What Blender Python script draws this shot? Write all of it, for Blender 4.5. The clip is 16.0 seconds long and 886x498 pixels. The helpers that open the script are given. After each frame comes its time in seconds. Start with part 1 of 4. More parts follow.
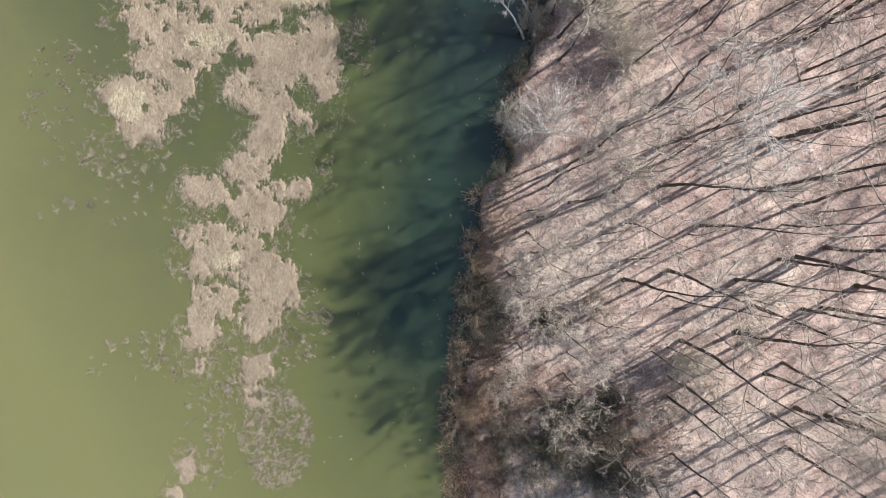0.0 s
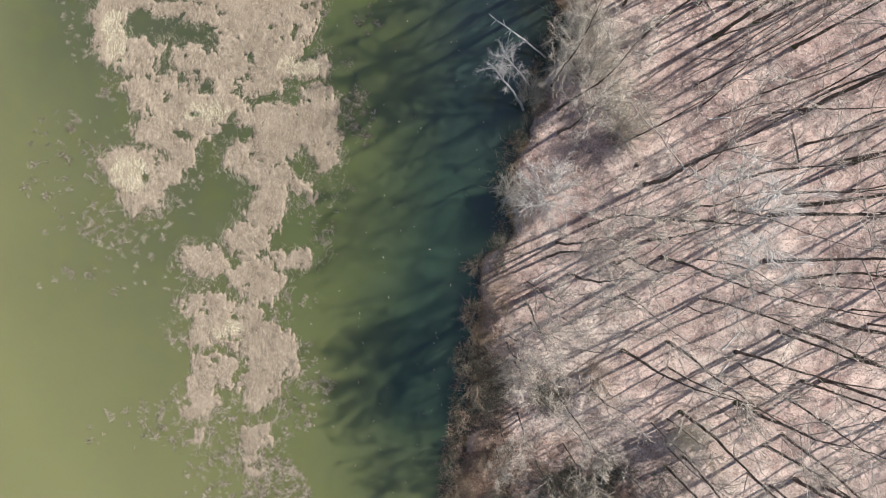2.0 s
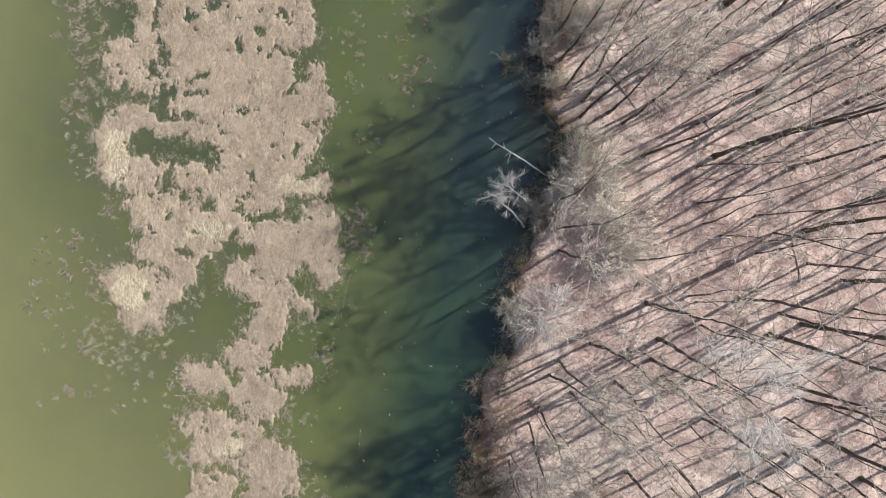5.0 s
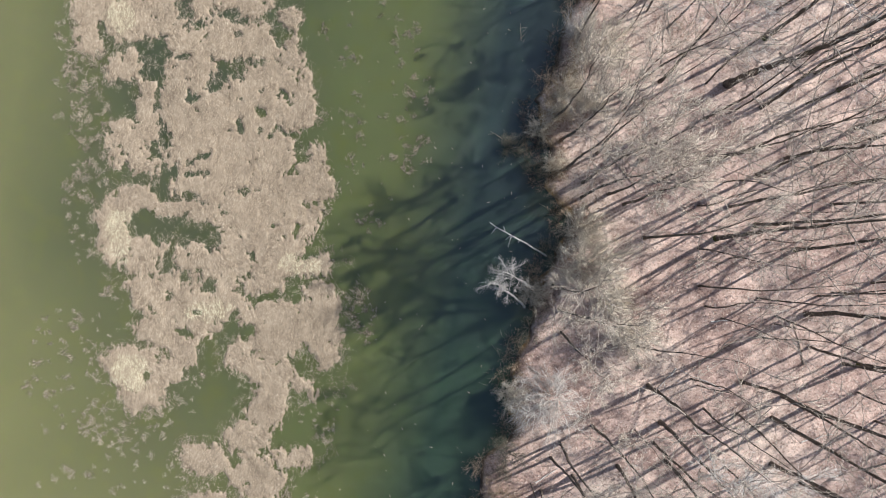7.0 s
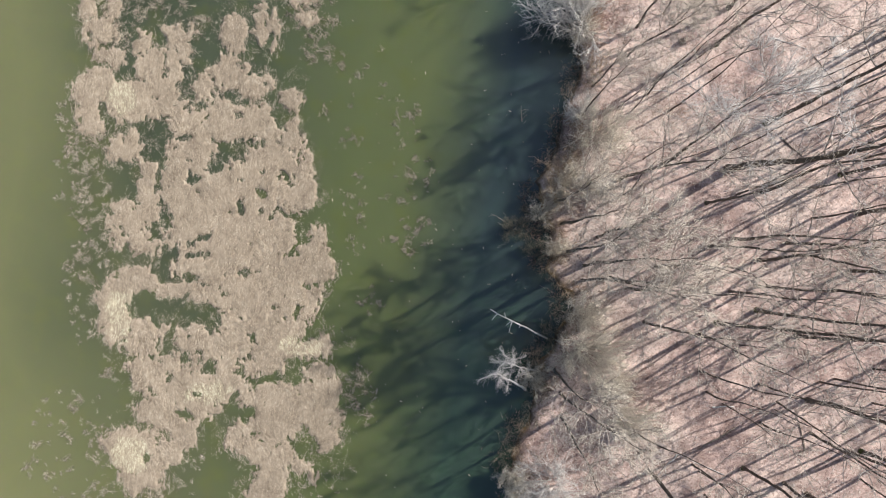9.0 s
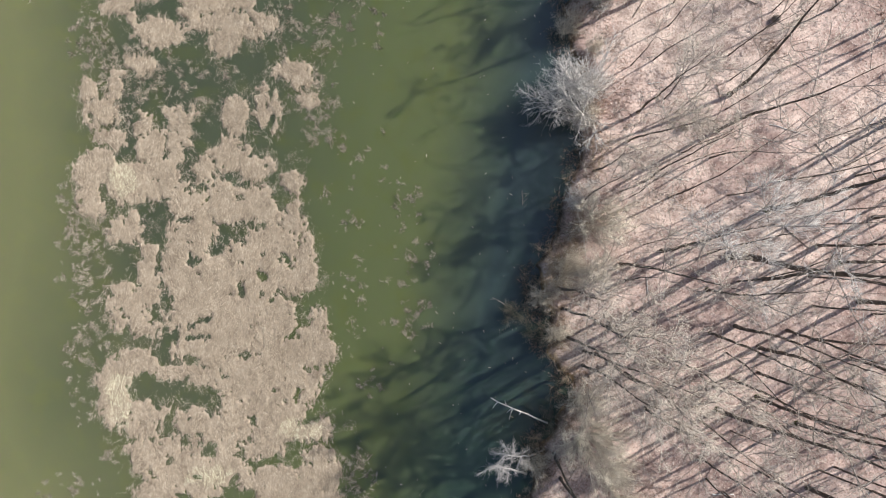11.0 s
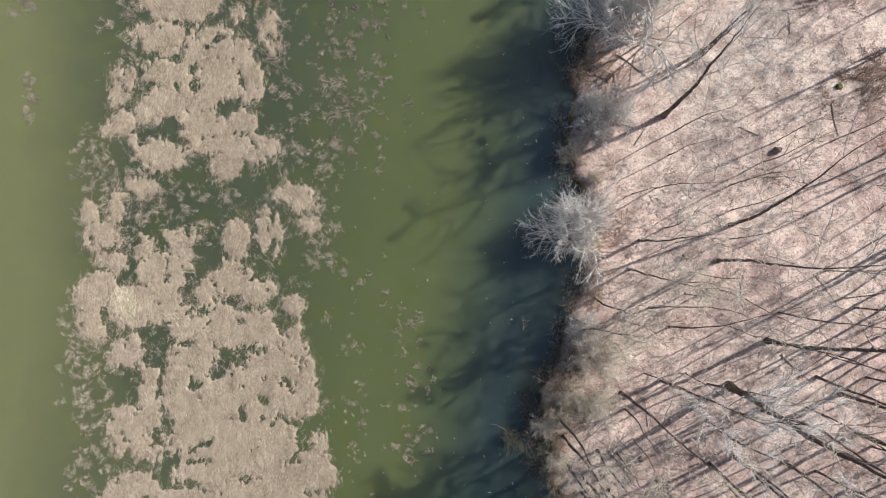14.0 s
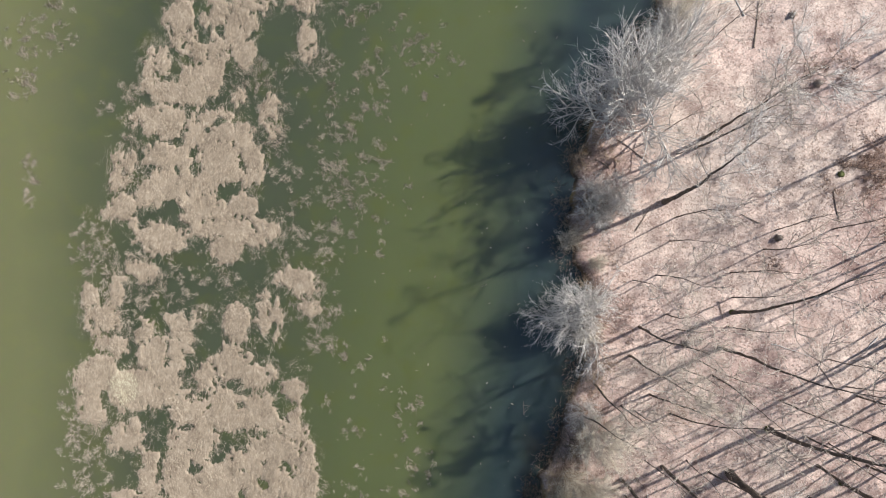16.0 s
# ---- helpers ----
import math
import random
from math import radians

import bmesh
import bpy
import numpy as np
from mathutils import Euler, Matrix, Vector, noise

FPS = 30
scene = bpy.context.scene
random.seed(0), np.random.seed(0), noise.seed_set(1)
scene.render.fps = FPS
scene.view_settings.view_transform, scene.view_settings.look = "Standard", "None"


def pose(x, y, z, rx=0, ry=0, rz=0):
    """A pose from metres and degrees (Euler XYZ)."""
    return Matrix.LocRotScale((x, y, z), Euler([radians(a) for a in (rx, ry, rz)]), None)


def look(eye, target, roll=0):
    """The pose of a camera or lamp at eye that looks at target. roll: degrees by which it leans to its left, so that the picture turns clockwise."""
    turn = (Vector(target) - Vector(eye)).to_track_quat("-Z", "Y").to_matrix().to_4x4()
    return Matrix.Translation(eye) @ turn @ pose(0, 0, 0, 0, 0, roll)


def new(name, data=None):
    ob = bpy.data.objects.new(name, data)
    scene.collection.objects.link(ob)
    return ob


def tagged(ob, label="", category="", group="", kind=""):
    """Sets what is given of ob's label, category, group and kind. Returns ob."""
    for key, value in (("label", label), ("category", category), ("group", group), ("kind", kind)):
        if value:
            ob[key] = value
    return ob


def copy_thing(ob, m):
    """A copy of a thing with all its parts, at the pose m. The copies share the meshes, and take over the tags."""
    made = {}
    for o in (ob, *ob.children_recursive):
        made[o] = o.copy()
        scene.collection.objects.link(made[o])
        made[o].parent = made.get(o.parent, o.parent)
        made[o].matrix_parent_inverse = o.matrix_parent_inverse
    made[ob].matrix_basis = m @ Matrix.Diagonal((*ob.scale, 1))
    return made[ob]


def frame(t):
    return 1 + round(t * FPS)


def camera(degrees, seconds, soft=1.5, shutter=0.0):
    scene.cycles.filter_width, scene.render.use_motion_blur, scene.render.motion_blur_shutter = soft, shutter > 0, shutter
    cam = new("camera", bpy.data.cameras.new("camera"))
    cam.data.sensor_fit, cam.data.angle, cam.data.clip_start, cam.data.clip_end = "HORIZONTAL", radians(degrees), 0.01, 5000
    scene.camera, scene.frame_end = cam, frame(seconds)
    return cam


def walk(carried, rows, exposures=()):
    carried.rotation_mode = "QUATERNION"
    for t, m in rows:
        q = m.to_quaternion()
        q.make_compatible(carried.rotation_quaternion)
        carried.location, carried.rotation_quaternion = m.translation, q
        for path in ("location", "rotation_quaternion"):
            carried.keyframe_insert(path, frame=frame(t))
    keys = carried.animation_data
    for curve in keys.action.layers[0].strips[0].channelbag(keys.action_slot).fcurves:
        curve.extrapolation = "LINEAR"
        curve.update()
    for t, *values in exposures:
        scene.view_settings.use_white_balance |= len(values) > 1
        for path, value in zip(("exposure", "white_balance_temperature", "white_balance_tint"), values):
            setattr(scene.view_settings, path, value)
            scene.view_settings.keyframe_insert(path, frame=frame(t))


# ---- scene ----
from mathutils import Quaternion

# ---- camera and its glide: a drone looking straight down, drifting along the shore ----
cam = camera(72.0, 16.0, soft=1.1)
PATH = [
    (0, -0.253, 1.092, 40.098, -1.972, 0.057, -0.928),
    (1, -0.346, 3.195, 40.067, -1.837, -0.132, -0.883),
    (2, -0.366, 5.320, 40.027, -1.459, -0.198, -0.901),
    (3, -0.332, 7.465, 39.983, -0.957, -0.177, -0.951),
    (4, -0.259, 9.645, 39.940, -0.424, -0.098, -1.009),
    (5, -0.164, 11.881, 39.904, 0.074, 0.010, -1.058),
    (6, -0.062, 14.198, 39.879, 0.493, 0.123, -1.089),
    (7, 0.032, 16.610, 39.869, 0.808, 0.221, -1.094),
    (8, 0.108, 19.129, 39.877, 1.011, 0.291, -1.072),
    (9, 0.159, 21.749, 39.904, 1.106, 0.323, -1.026),
    (10, 0.180, 24.459, 39.949, 1.110, 0.315, -0.959),
    (11, 0.174, 27.234, 40.009, 1.046, 0.271, -0.880),
    (12, 0.147, 30.046, 40.078, 0.942, 0.204, -0.795),
    (13, 0.114, 32.865, 40.147, 0.829, 0.133, -0.713),
    (14, 0.095, 35.668, 40.203, 0.736, 0.087, -0.641),
    (15, 0.120, 38.448, 40.232, 0.690, 0.103, -0.586),
    (16, 0.225, 41.223, 40.212, 0.709, 0.231, -0.553),
]
EXPOSURES = [(0.0, 0.52), (10.0, 0.50), (13.5, 0.43), (16.0, 0.42)]
walk(cam, [(t, pose(x, y, z, rx, ry, rz)) for t, x, y, z, rx, ry, rz in PATH], EXPOSURES)

# ---- light: clear early-spring afternoon ----
SUN_ELEVATION, SUN_AZIMUTH = radians(40), radians(27.5)   # the azimuth is counted from +x towards +y
to_sun = Vector((math.cos(SUN_AZIMUTH) * math.cos(SUN_ELEVATION), math.sin(SUN_AZIMUTH) * math.cos(SUN_ELEVATION), math.sin(SUN_ELEVATION)))
world = bpy.data.worlds.new("sky")
scene.world = world
world.use_nodes = True
wn = world.node_tree
sky = wn.nodes.new("ShaderNodeTexSky")
sky.sky_type, sky.sun_disc = "NISHITA", False
sky.sun_elevation, sky.sun_rotation = SUN_ELEVATION, radians(90) - SUN_AZIMUTH
back = next(n for n in wn.nodes if n.type == "BACKGROUND")
back.inputs[1].default_value = 0.082
wn.links.new(sky.outputs[0], back.inputs[0])
sun_data = bpy.data.lights.new("sun", "SUN")
sun_data.energy, sun_data.angle, sun_data.color = 4.8, radians(0.53), (0.985, 0.955, 0.905)
sun = new("sun", sun_data)
sun.matrix_world = look(to_sun * 200, (0, 0, 0))


# ---- materials ----
def material(name, dark, light, scale, rough=0.85, bump=0.3, fine=8.0, stretch=(1, 1, 1), island=0.0, spec=0.3):
    """Two-scale noise between two colours, with a fine relief; island: how much each loose piece differs."""
    m = bpy.data.materials.new(name)
    m.use_nodes = True
    nt = m.node_tree
    bsdf = next(n for n in nt.nodes if n.type == "BSDF_PRINCIPLED")
    geo = nt.nodes.new("ShaderNodeNewGeometry")
    mapping = nt.nodes.new("ShaderNodeMapping")
    mapping.inputs["Scale"].default_value = stretch
    nt.links.new(geo.outputs["Position"], mapping.inputs[0])
    big, small = nt.nodes.new("ShaderNodeTexNoise"), nt.nodes.new("ShaderNodeTexNoise")
    for node, s, d in ((big, scale, 4), (small, scale * fine, 3)):
        node.inputs["Scale"].default_value, node.inputs["Detail"].default_value = s, d
        node.inputs["Roughness"].default_value = 0.6
        nt.links.new(mapping.outputs[0], node.inputs["Vector"])
    add = nt.nodes.new("ShaderNodeMath")
    add.operation = "MULTIPLY_ADD"
    add.inputs[1].default_value = 0.55
    nt.links.new(big.outputs[0], add.inputs[0])
    scaled = nt.nodes.new("ShaderNodeMath")
    scaled.operation = "MULTIPLY"
    scaled.inputs[1].default_value = 0.45
    nt.links.new(small.outputs[0], scaled.inputs[0])
    nt.links.new(scaled.outputs[0], add.inputs[2])
    value = add.outputs[0]
    if island:
        isl = nt.nodes.new("ShaderNodeMath")
        isl.operation = "MULTIPLY_ADD"
        isl.inputs[1].default_value = island
        nt.links.new(geo.outputs["Random Per Island"], isl.inputs[0])
        shift = nt.nodes.new("ShaderNodeMath")
        shift.operation = "SUBTRACT"
        shift.inputs[1].default_value = island / 2
        nt.links.new(value, shift.inputs[0])
        nt.links.new(shift.outputs[0], isl.inputs[2])
        value = isl.outputs[0]
    ramp = nt.nodes.new("ShaderNodeValToRGB")
    ramp.color_ramp.elements[0].position, ramp.color_ramp.elements[1].position = 0.3, 0.7
    ramp.color_ramp.elements[0].color, ramp.color_ramp.elements[1].color = (*dark, 1), (*light, 1)
    nt.links.new(value, ramp.inputs[0])
    nt.links.new(ramp.outputs[0], bsdf.inputs["Base Color"])
    bsdf.inputs["Roughness"].default_value = rough
    bsdf.inputs["Specular IOR Level"].default_value = spec
    if bump:
        b = nt.nodes.new("ShaderNodeBump")
        b.inputs["Strength"].default_value, b.inputs["Distance"].default_value = bump, 0.05
        nt.links.new(small.outputs[0], b.inputs["Height"])
        nt.links.new(b.outputs[0], bsdf.inputs["Normal"])
    return m


def litter_material():
    """Flecks of dry leaves over soil, in pinkish, straw-coloured and dark drifts."""
    m = bpy.data.materials.new("leaf_litter")
    m.use_nodes = True
    nt = m.node_tree
    bsdf = next(n for n in nt.nodes if n.type == "BSDF_PRINCIPLED")
    geo = nt.nodes.new("ShaderNodeNewGeometry")

    def noise_at(scale, detail, kind="ShaderNodeTexNoise"):
        n = nt.nodes.new(kind)
        n.inputs["Scale"].default_value = scale
        n.inputs["Detail"].default_value = detail
        nt.links.new(geo.outputs["Position"], n.inputs["Vector"])
        return n.outputs[0]

    def ramp_of(value, stops):
        r = nt.nodes.new("ShaderNodeValToRGB")
        while len(r.color_ramp.elements) < len(stops):
            r.color_ramp.elements.new(0.5)
        for e, (p, c) in zip(r.color_ramp.elements, stops):
            e.position, e.color = p, (*c, 1)
        nt.links.new(value, r.inputs[0])
        return r.outputs[0]

    def mixed(a, b, fac, blend="MIX"):
        x = nt.nodes.new("ShaderNodeMix")
        x.data_type, x.blend_type = "RGBA", blend
        nt.links.new(a, x.inputs[6])
        nt.links.new(b, x.inputs[7])
        if isinstance(fac, float):
            x.inputs["Factor"].default_value = fac
        else:
            nt.links.new(fac, x.inputs["Factor"])
        return x.outputs[2]
    xyz = nt.nodes.new("ShaderNodeSeparateXYZ")
    nt.links.new(geo.outputs["Position"], xyz.inputs[0])
    north = nt.nodes.new("ShaderNodeMapRange")   # dry grass takes over from leaves towards the clearing
    north.inputs["From Min"].default_value, north.inputs["From Max"].default_value, north.inputs["To Max"].default_value = 34.0, 52.0, 0.12
    north.inputs["To Min"].default_value = -0.03
    nt.links.new(xyz.outputs[1], north.inputs[0])
    sway = nt.nodes.new("ShaderNodeMath")
    nt.links.new(noise_at(0.16, 3), sway.inputs[0])
    nt.links.new(north.outputs[0], sway.inputs[1])
    drift = ramp_of(sway.outputs[0], [(0.37, (0.425, 0.318, 0.284)), (0.47, (0.52, 0.405, 0.36)), (0.66, (0.495, 0.414, 0.364))])
    patch = ramp_of(noise_at(0.9, 5), [(0.33, (0.66, 0.62, 0.62)), (0.5, (0.98, 0.97, 0.97)), (0.66, (1.2, 1.2, 1.2))])
    fleck = nt.nodes.new("ShaderNodeTexVoronoi")
    fleck.inputs["Scale"].default_value = 11.0
    nt.links.new(geo.outputs["Position"], fleck.inputs["Vector"])
    one = nt.nodes.new("ShaderNodeSeparateColor")
    nt.links.new(fleck.outputs["Color"], one.inputs[0])
    leaf = ramp_of(one.outputs[0], [(0.0, (0.62, 0.555, 0.53)), (0.3, (0.92, 0.90, 0.88)), (0.7, (1.05, 1.04, 1.02)), (1.0, (1.28, 1.26, 1.23))])
    grain = noise_at(14.0, 3)
    col = mixed(mixed(drift, patch, 1.0, "MULTIPLY"), leaf, 1.0, "MULTIPLY")
    # wet dark mud at the water's edge
    wet = nt.nodes.new("ShaderNodeMapRange")
    wet.inputs["From Min"].default_value, wet.inputs["From Max"].default_value = 0.40, 0.14
    nt.links.new(xyz.outputs[2], wet.inputs[0])
    soil = ramp_of(noise_at(0.7, 4), [(0.4, (0.075, 0.055, 0.04)), (0.52, (0.16, 0.11, 0.07)), (0.62, (0.36, 0.23, 0.10))])
    col = mixed(col, soil, wet.outputs[0])
    nt.links.new(col, bsdf.inputs["Base Color"])
    bsdf.inputs["Roughness"].default_value = 0.95
    bsdf.inputs["Specular IOR Level"].default_value = 0.2
    b = nt.nodes.new("ShaderNodeBump")
    b.inputs["Strength"].default_value, b.inputs["Distance"].default_value = 0.6, 0.05
    nt.links.new(grain, b.inputs["Height"])
    nt.links.new(b.outputs[0], bsdf.inputs["Normal"])
    return m


def water_material():
    m = bpy.data.materials.new("pond_water")
    m.use_nodes = True
    nt = m.node_tree
    bsdf = next(n for n in nt.nodes if n.type == "BSDF_PRINCIPLED")
    geo = nt.nodes.new("ShaderNodeNewGeometry")
    big, mid = nt.nodes.new("ShaderNodeTexNoise"), nt.nodes.new("ShaderNodeTexNoise")
    big.inputs["Scale"].default_value, big.inputs["Detail"].default_value = 0.09, 3
    mid.inputs["Scale"].default_value, mid.inputs["Detail"].default_value = 0.55, 4
    for n in (big, mid):
        nt.links.new(geo.outputs["Position"], n.inputs["Vector"])
    # algae-green water, darkened by painted shade near the shore, silty and paler in the open pond
    xyz = nt.nodes.new("ShaderNodeSeparateXYZ")
    nt.links.new(geo.outputs["Position"], xyz.inputs[0])
    along = nt.nodes.new("ShaderNodeMath")
    along.operation = "MULTIPLY_ADD"
    along.inputs[1].default_value = 0.55
    nt.links.new(xyz.outputs[1], along.inputs[0])
    nt.links.new(xyz.outputs[0], along.inputs[2])
    wob = nt.nodes.new("ShaderNodeMath")
    wob.operation = "MULTIPLY_ADD"
    wob.inputs[1].default_value = 10.0
    nt.links.new(big.outputs[0], wob.inputs[0])
    nt.links.new(along.outputs[0], wob.inputs[2])
    silt = nt.nodes.new("ShaderNodeMapRange")
    silt.inputs["From Min"].default_value, silt.inputs["From Max"].default_value, silt.inputs["To Max"].default_value = 0.0, -26.0, 0.95
    nt.links.new(wob.outputs[0], silt.inputs[0])
    mix = nt.nodes.new("ShaderNodeMix")
    mix.data_type, mix.blend_type = "RGBA", "MIX"
    spots = nt.nodes.new("ShaderNodeMapRange")
    spots.inputs["From Min"].default_value, spots.inputs["From Max"].default_value = 0.5, 0.75
    spots.inputs["To Max"].default_value = 0.5
    nt.links.new(mid.outputs[0], spots.inputs[0])
    nt.links.new(spots.outputs[0], mix.inputs["Factor"])
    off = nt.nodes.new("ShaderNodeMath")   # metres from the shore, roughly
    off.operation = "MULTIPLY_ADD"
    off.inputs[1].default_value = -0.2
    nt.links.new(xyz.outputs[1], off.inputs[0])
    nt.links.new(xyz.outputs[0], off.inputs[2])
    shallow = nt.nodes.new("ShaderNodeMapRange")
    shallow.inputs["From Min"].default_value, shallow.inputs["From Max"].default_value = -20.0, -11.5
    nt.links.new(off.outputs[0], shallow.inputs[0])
    # the wood's shade on the water, put into the base colour towards the bank
    bank_shade = nt.nodes.new("ShaderNodeMapRange")
    bank_shade.inputs["From Min"].default_value, bank_shade.inputs["From Max"].default_value, bank_shade.inputs["To Max"].default_value = -7.5, -2.0, 0.8
    nt.links.new(off.outputs[0], bank_shade.inputs[0])
    algae = nt.nodes.new("ShaderNodeMix")
    algae.data_type, algae.blend_type = "RGBA", "MIX"
    nt.links.new(shallow.outputs[0], algae.inputs["Factor"])
    algae.inputs[6].default_value = (0.068, 0.080, 0.042, 1)
    algae.inputs[7].default_value = (0.100, 0.117, 0.043, 1)
    nt.links.new(algae.outputs[2], mix.inputs[6])
    mix.inputs[7].default_value = (0.100, 0.112, 0.020, 1)
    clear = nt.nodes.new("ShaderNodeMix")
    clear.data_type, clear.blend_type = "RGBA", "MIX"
    south_fade = nt.nodes.new("ShaderNodeMapRange")   # the painted shade thins out at the south end of the bay
    south_fade.inputs["From Min"].default_value, south_fade.inputs["From Max"].default_value, south_fade.inputs["To Min"].default_value = -15.0, -6.0, 0.1
    nt.links.new(xyz.outputs[1], south_fade.inputs[0])
    shade_amount = nt.nodes.new("ShaderNodeMath")
    shade_amount.operation = "MULTIPLY"
    nt.links.new(bank_shade.outputs[0], shade_amount.inputs[0])
    nt.links.new(south_fade.outputs[0], shade_amount.inputs[1])
    nt.links.new(shade_amount.outputs[0], clear.inputs["Factor"])
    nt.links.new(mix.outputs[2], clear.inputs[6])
    # painted shade colours: greenish in the south, bluish with reflected sky in the north
    northward = nt.nodes.new("ShaderNodeMapRange")
    northward.inputs["From Min"].default_value, northward.inputs["From Max"].default_value = 8.0, 24.0
    nt.links.new(xyz.outputs[1], northward.inputs[0])
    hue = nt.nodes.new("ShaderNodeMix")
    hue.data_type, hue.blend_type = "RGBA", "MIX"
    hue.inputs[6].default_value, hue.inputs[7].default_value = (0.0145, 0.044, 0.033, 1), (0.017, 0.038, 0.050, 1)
    nt.links.new(northward.outputs[0], hue.inputs["Factor"])
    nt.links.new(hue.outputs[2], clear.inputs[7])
    west = nt.nodes.new("ShaderNodeMapRange")
    west.inputs["From Min"].default_value, west.inputs["From Max"].default_value, west.inputs["To Max"].default_value = -15.5, -23.5, 0.6
    bay = nt.nodes.new("ShaderNodeMath")
    bay.operation = "MULTIPLY_ADD"
    bay.inputs[1].default_value = 9.0
    nt.links.new(big.outputs[0], bay.inputs[0])
    nt.links.new(xyz.outputs[0], bay.inputs[2])
    nt.links.new(bay.outputs[0], west.inputs[0])
    most = nt.nodes.new("ShaderNodeMath")
    most.operation = "MAXIMUM"
    nt.links.new(silt.outputs[0], most.inputs[0])
    nt.links.new(west.outputs[0], most.inputs[1])
    cloudy = nt.nodes.new("ShaderNodeMix")
    cloudy.data_type, cloudy.blend_type = "RGBA", "MIX"
    nt.links.new(most.outputs[0], cloudy.inputs["Factor"])
    nt.links.new(clear.outputs[2], cloudy.inputs[6])
    cloudy.inputs[7].default_value = (0.228, 0.226, 0.096, 1)
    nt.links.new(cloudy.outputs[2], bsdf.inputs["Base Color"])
    bsdf.inputs["Roughness"].default_value = 0.06
    bsdf.inputs["IOR"].default_value = 1.33
    bsdf.inputs["Coat Weight"].default_value, bsdf.inputs["Coat IOR"].default_value, bsdf.inputs["Coat Roughness"].default_value = 1.0, 1.6, 0.05
    bsdf.subsurface_method = "RANDOM_WALK"
    bsdf.inputs["Subsurface Weight"].default_value = 1.0
    bsdf.inputs["Subsurface Radius"].default_value = (0.8, 1.0, 0.7)
    bsdf.inputs["Subsurface Scale"].default_value = 1.0
    ripple = nt.nodes.new("ShaderNodeTexNoise")
    ripple.inputs["Scale"].default_value, ripple.inputs["Detail"].default_value = 2.5, 2
    nt.links.new(geo.outputs["Position"], ripple.inputs["Vector"])
    b = nt.nodes.new("ShaderNodeBump")
    b.inputs["Strength"].default_value, b.inputs["Distance"].default_value = 0.05, 0.05
    nt.links.new(ripple.outputs[0], b.inputs["Height"])
    nt.links.new(b.outputs[0], bsdf.inputs["Normal"])
    return m


LITTER = litter_material()
LEAF = material("dry_leaf", (0.31, 0.24, 0.205), (0.59, 0.49, 0.435), 1.2, 0.8, 0.0, 6.0, island=0.5)
BARK = material("dark_bark", (0.018, 0.014, 0.012), (0.22, 0.18, 0.15), 3.2, 0.9, 0.9, 5.0, (1, 1, 0.6))
LIMB = material("grey_limb_bark", (0.14, 0.115, 0.10), (0.50, 0.44, 0.39), 2.0, 0.9, 0.4, 6.0)
TWIG = material("pale_twig", (0.42, 0.355, 0.29), (0.76, 0.67, 0.57), 0.8, 0.85, 0.0, 5.0, island=0.3)
BUSH_TWIG = material("silver_grey_twig", (0.48, 0.445, 0.415), (0.80, 0.755, 0.715), 0.8, 0.85, 0.0, 5.0, island=0.3)
CREAM_TWIG = material("cream_twig", (0.48, 0.42, 0.34), (0.80, 0.73, 0.62), 0.8, 0.85, 0.0, 5.0, island=0.3)
TAN_TWIG = material("tan_twig", (0.26, 0.19, 0.13), (0.55, 0.43, 0.31), 0.8, 0.85, 0.0, 5.0, island=0.3)
DARK_TWIG = material("dull_green_twig", (0.065, 0.058, 0.045), (0.27, 0.25, 0.19), 0.8, 0.85, 0.0, 5.0, island=0.4)
BIRCH = material("white_bark", (0.38, 0.36, 0.34), (0.80, 0.78, 0.75), 3.0, 0.7, 0.3, 5.0, (1, 1, 0.4))
THATCH = material("matted_dead_reed", (0.15, 0.115, 0.08), (0.46, 0.375, 0.28), 0.9, 0.95, 0.8, 7.0, (1.4, 0.9, 1))
STRAW = material("dead_reed_straw", (0.225, 0.18, 0.133), (0.615, 0.52, 0.405), 0.45, 0.8, 0.0, 5.0, island=0.4)
TUFT = material("curled_reed_leaf", (0.07, 0.056, 0.04), (0.59, 0.51, 0.395), 0.9, 0.8, 0.0, 5.0, island=0.95)
PALE_STRAW = material("pale_yellow_reed", (0.54, 0.49, 0.345), (0.78, 0.73, 0.55), 1.0, 0.8, 0.0, 6.0, island=0.15)
SEDGE = material("brown_sedge", (0.13, 0.083, 0.06), (0.56, 0.40, 0.305), 0.8, 0.85, 0.0, 6.0, island=0.6)
RUST = material("rust_brown_grass", (0.20, 0.125, 0.09), (0.62, 0.455, 0.36), 1.0, 0.85, 0.0, 6.0, island=0.6)
MOSS = material("green_moss", (0.04, 0.045, 0.018), (0.14, 0.155, 0.055), 3.0, 0.95, 0.6, 6.0)
WOOD = material("weathered_wood", (0.10, 0.075, 0.06), (0.42, 0.35, 0.29), 3.0, 0.85, 0.5, 6.0)
WATER = water_material()


# ---- mesh helpers ----
def value_noise(x, y, seed=0):
    xi, yi = np.floor(x).astype(np.int64), np.floor(y).astype(np.int64)
    fx, fy = x - xi, y - yi
    fx, fy = fx * fx * (3 - 2 * fx), fy * fy * (3 - 2 * fy)

    def lattice(i, j):
        h = (i * 374761393 + j * 668265263 + seed * 1442695041) & 0xFFFFFFFF
        h = ((h ^ (h >> 13)) * 1274126177) & 0xFFFFFFFF
        return ((h ^ (h >> 16)) & 0xFFFF) / 65535.0
    a = lattice(xi, yi) * (1 - fx) + lattice(xi + 1, yi) * fx
    b = lattice(xi, yi + 1) * (1 - fx) + lattice(xi + 1, yi + 1) * fx
    return a * (1 - fy) + b * fy


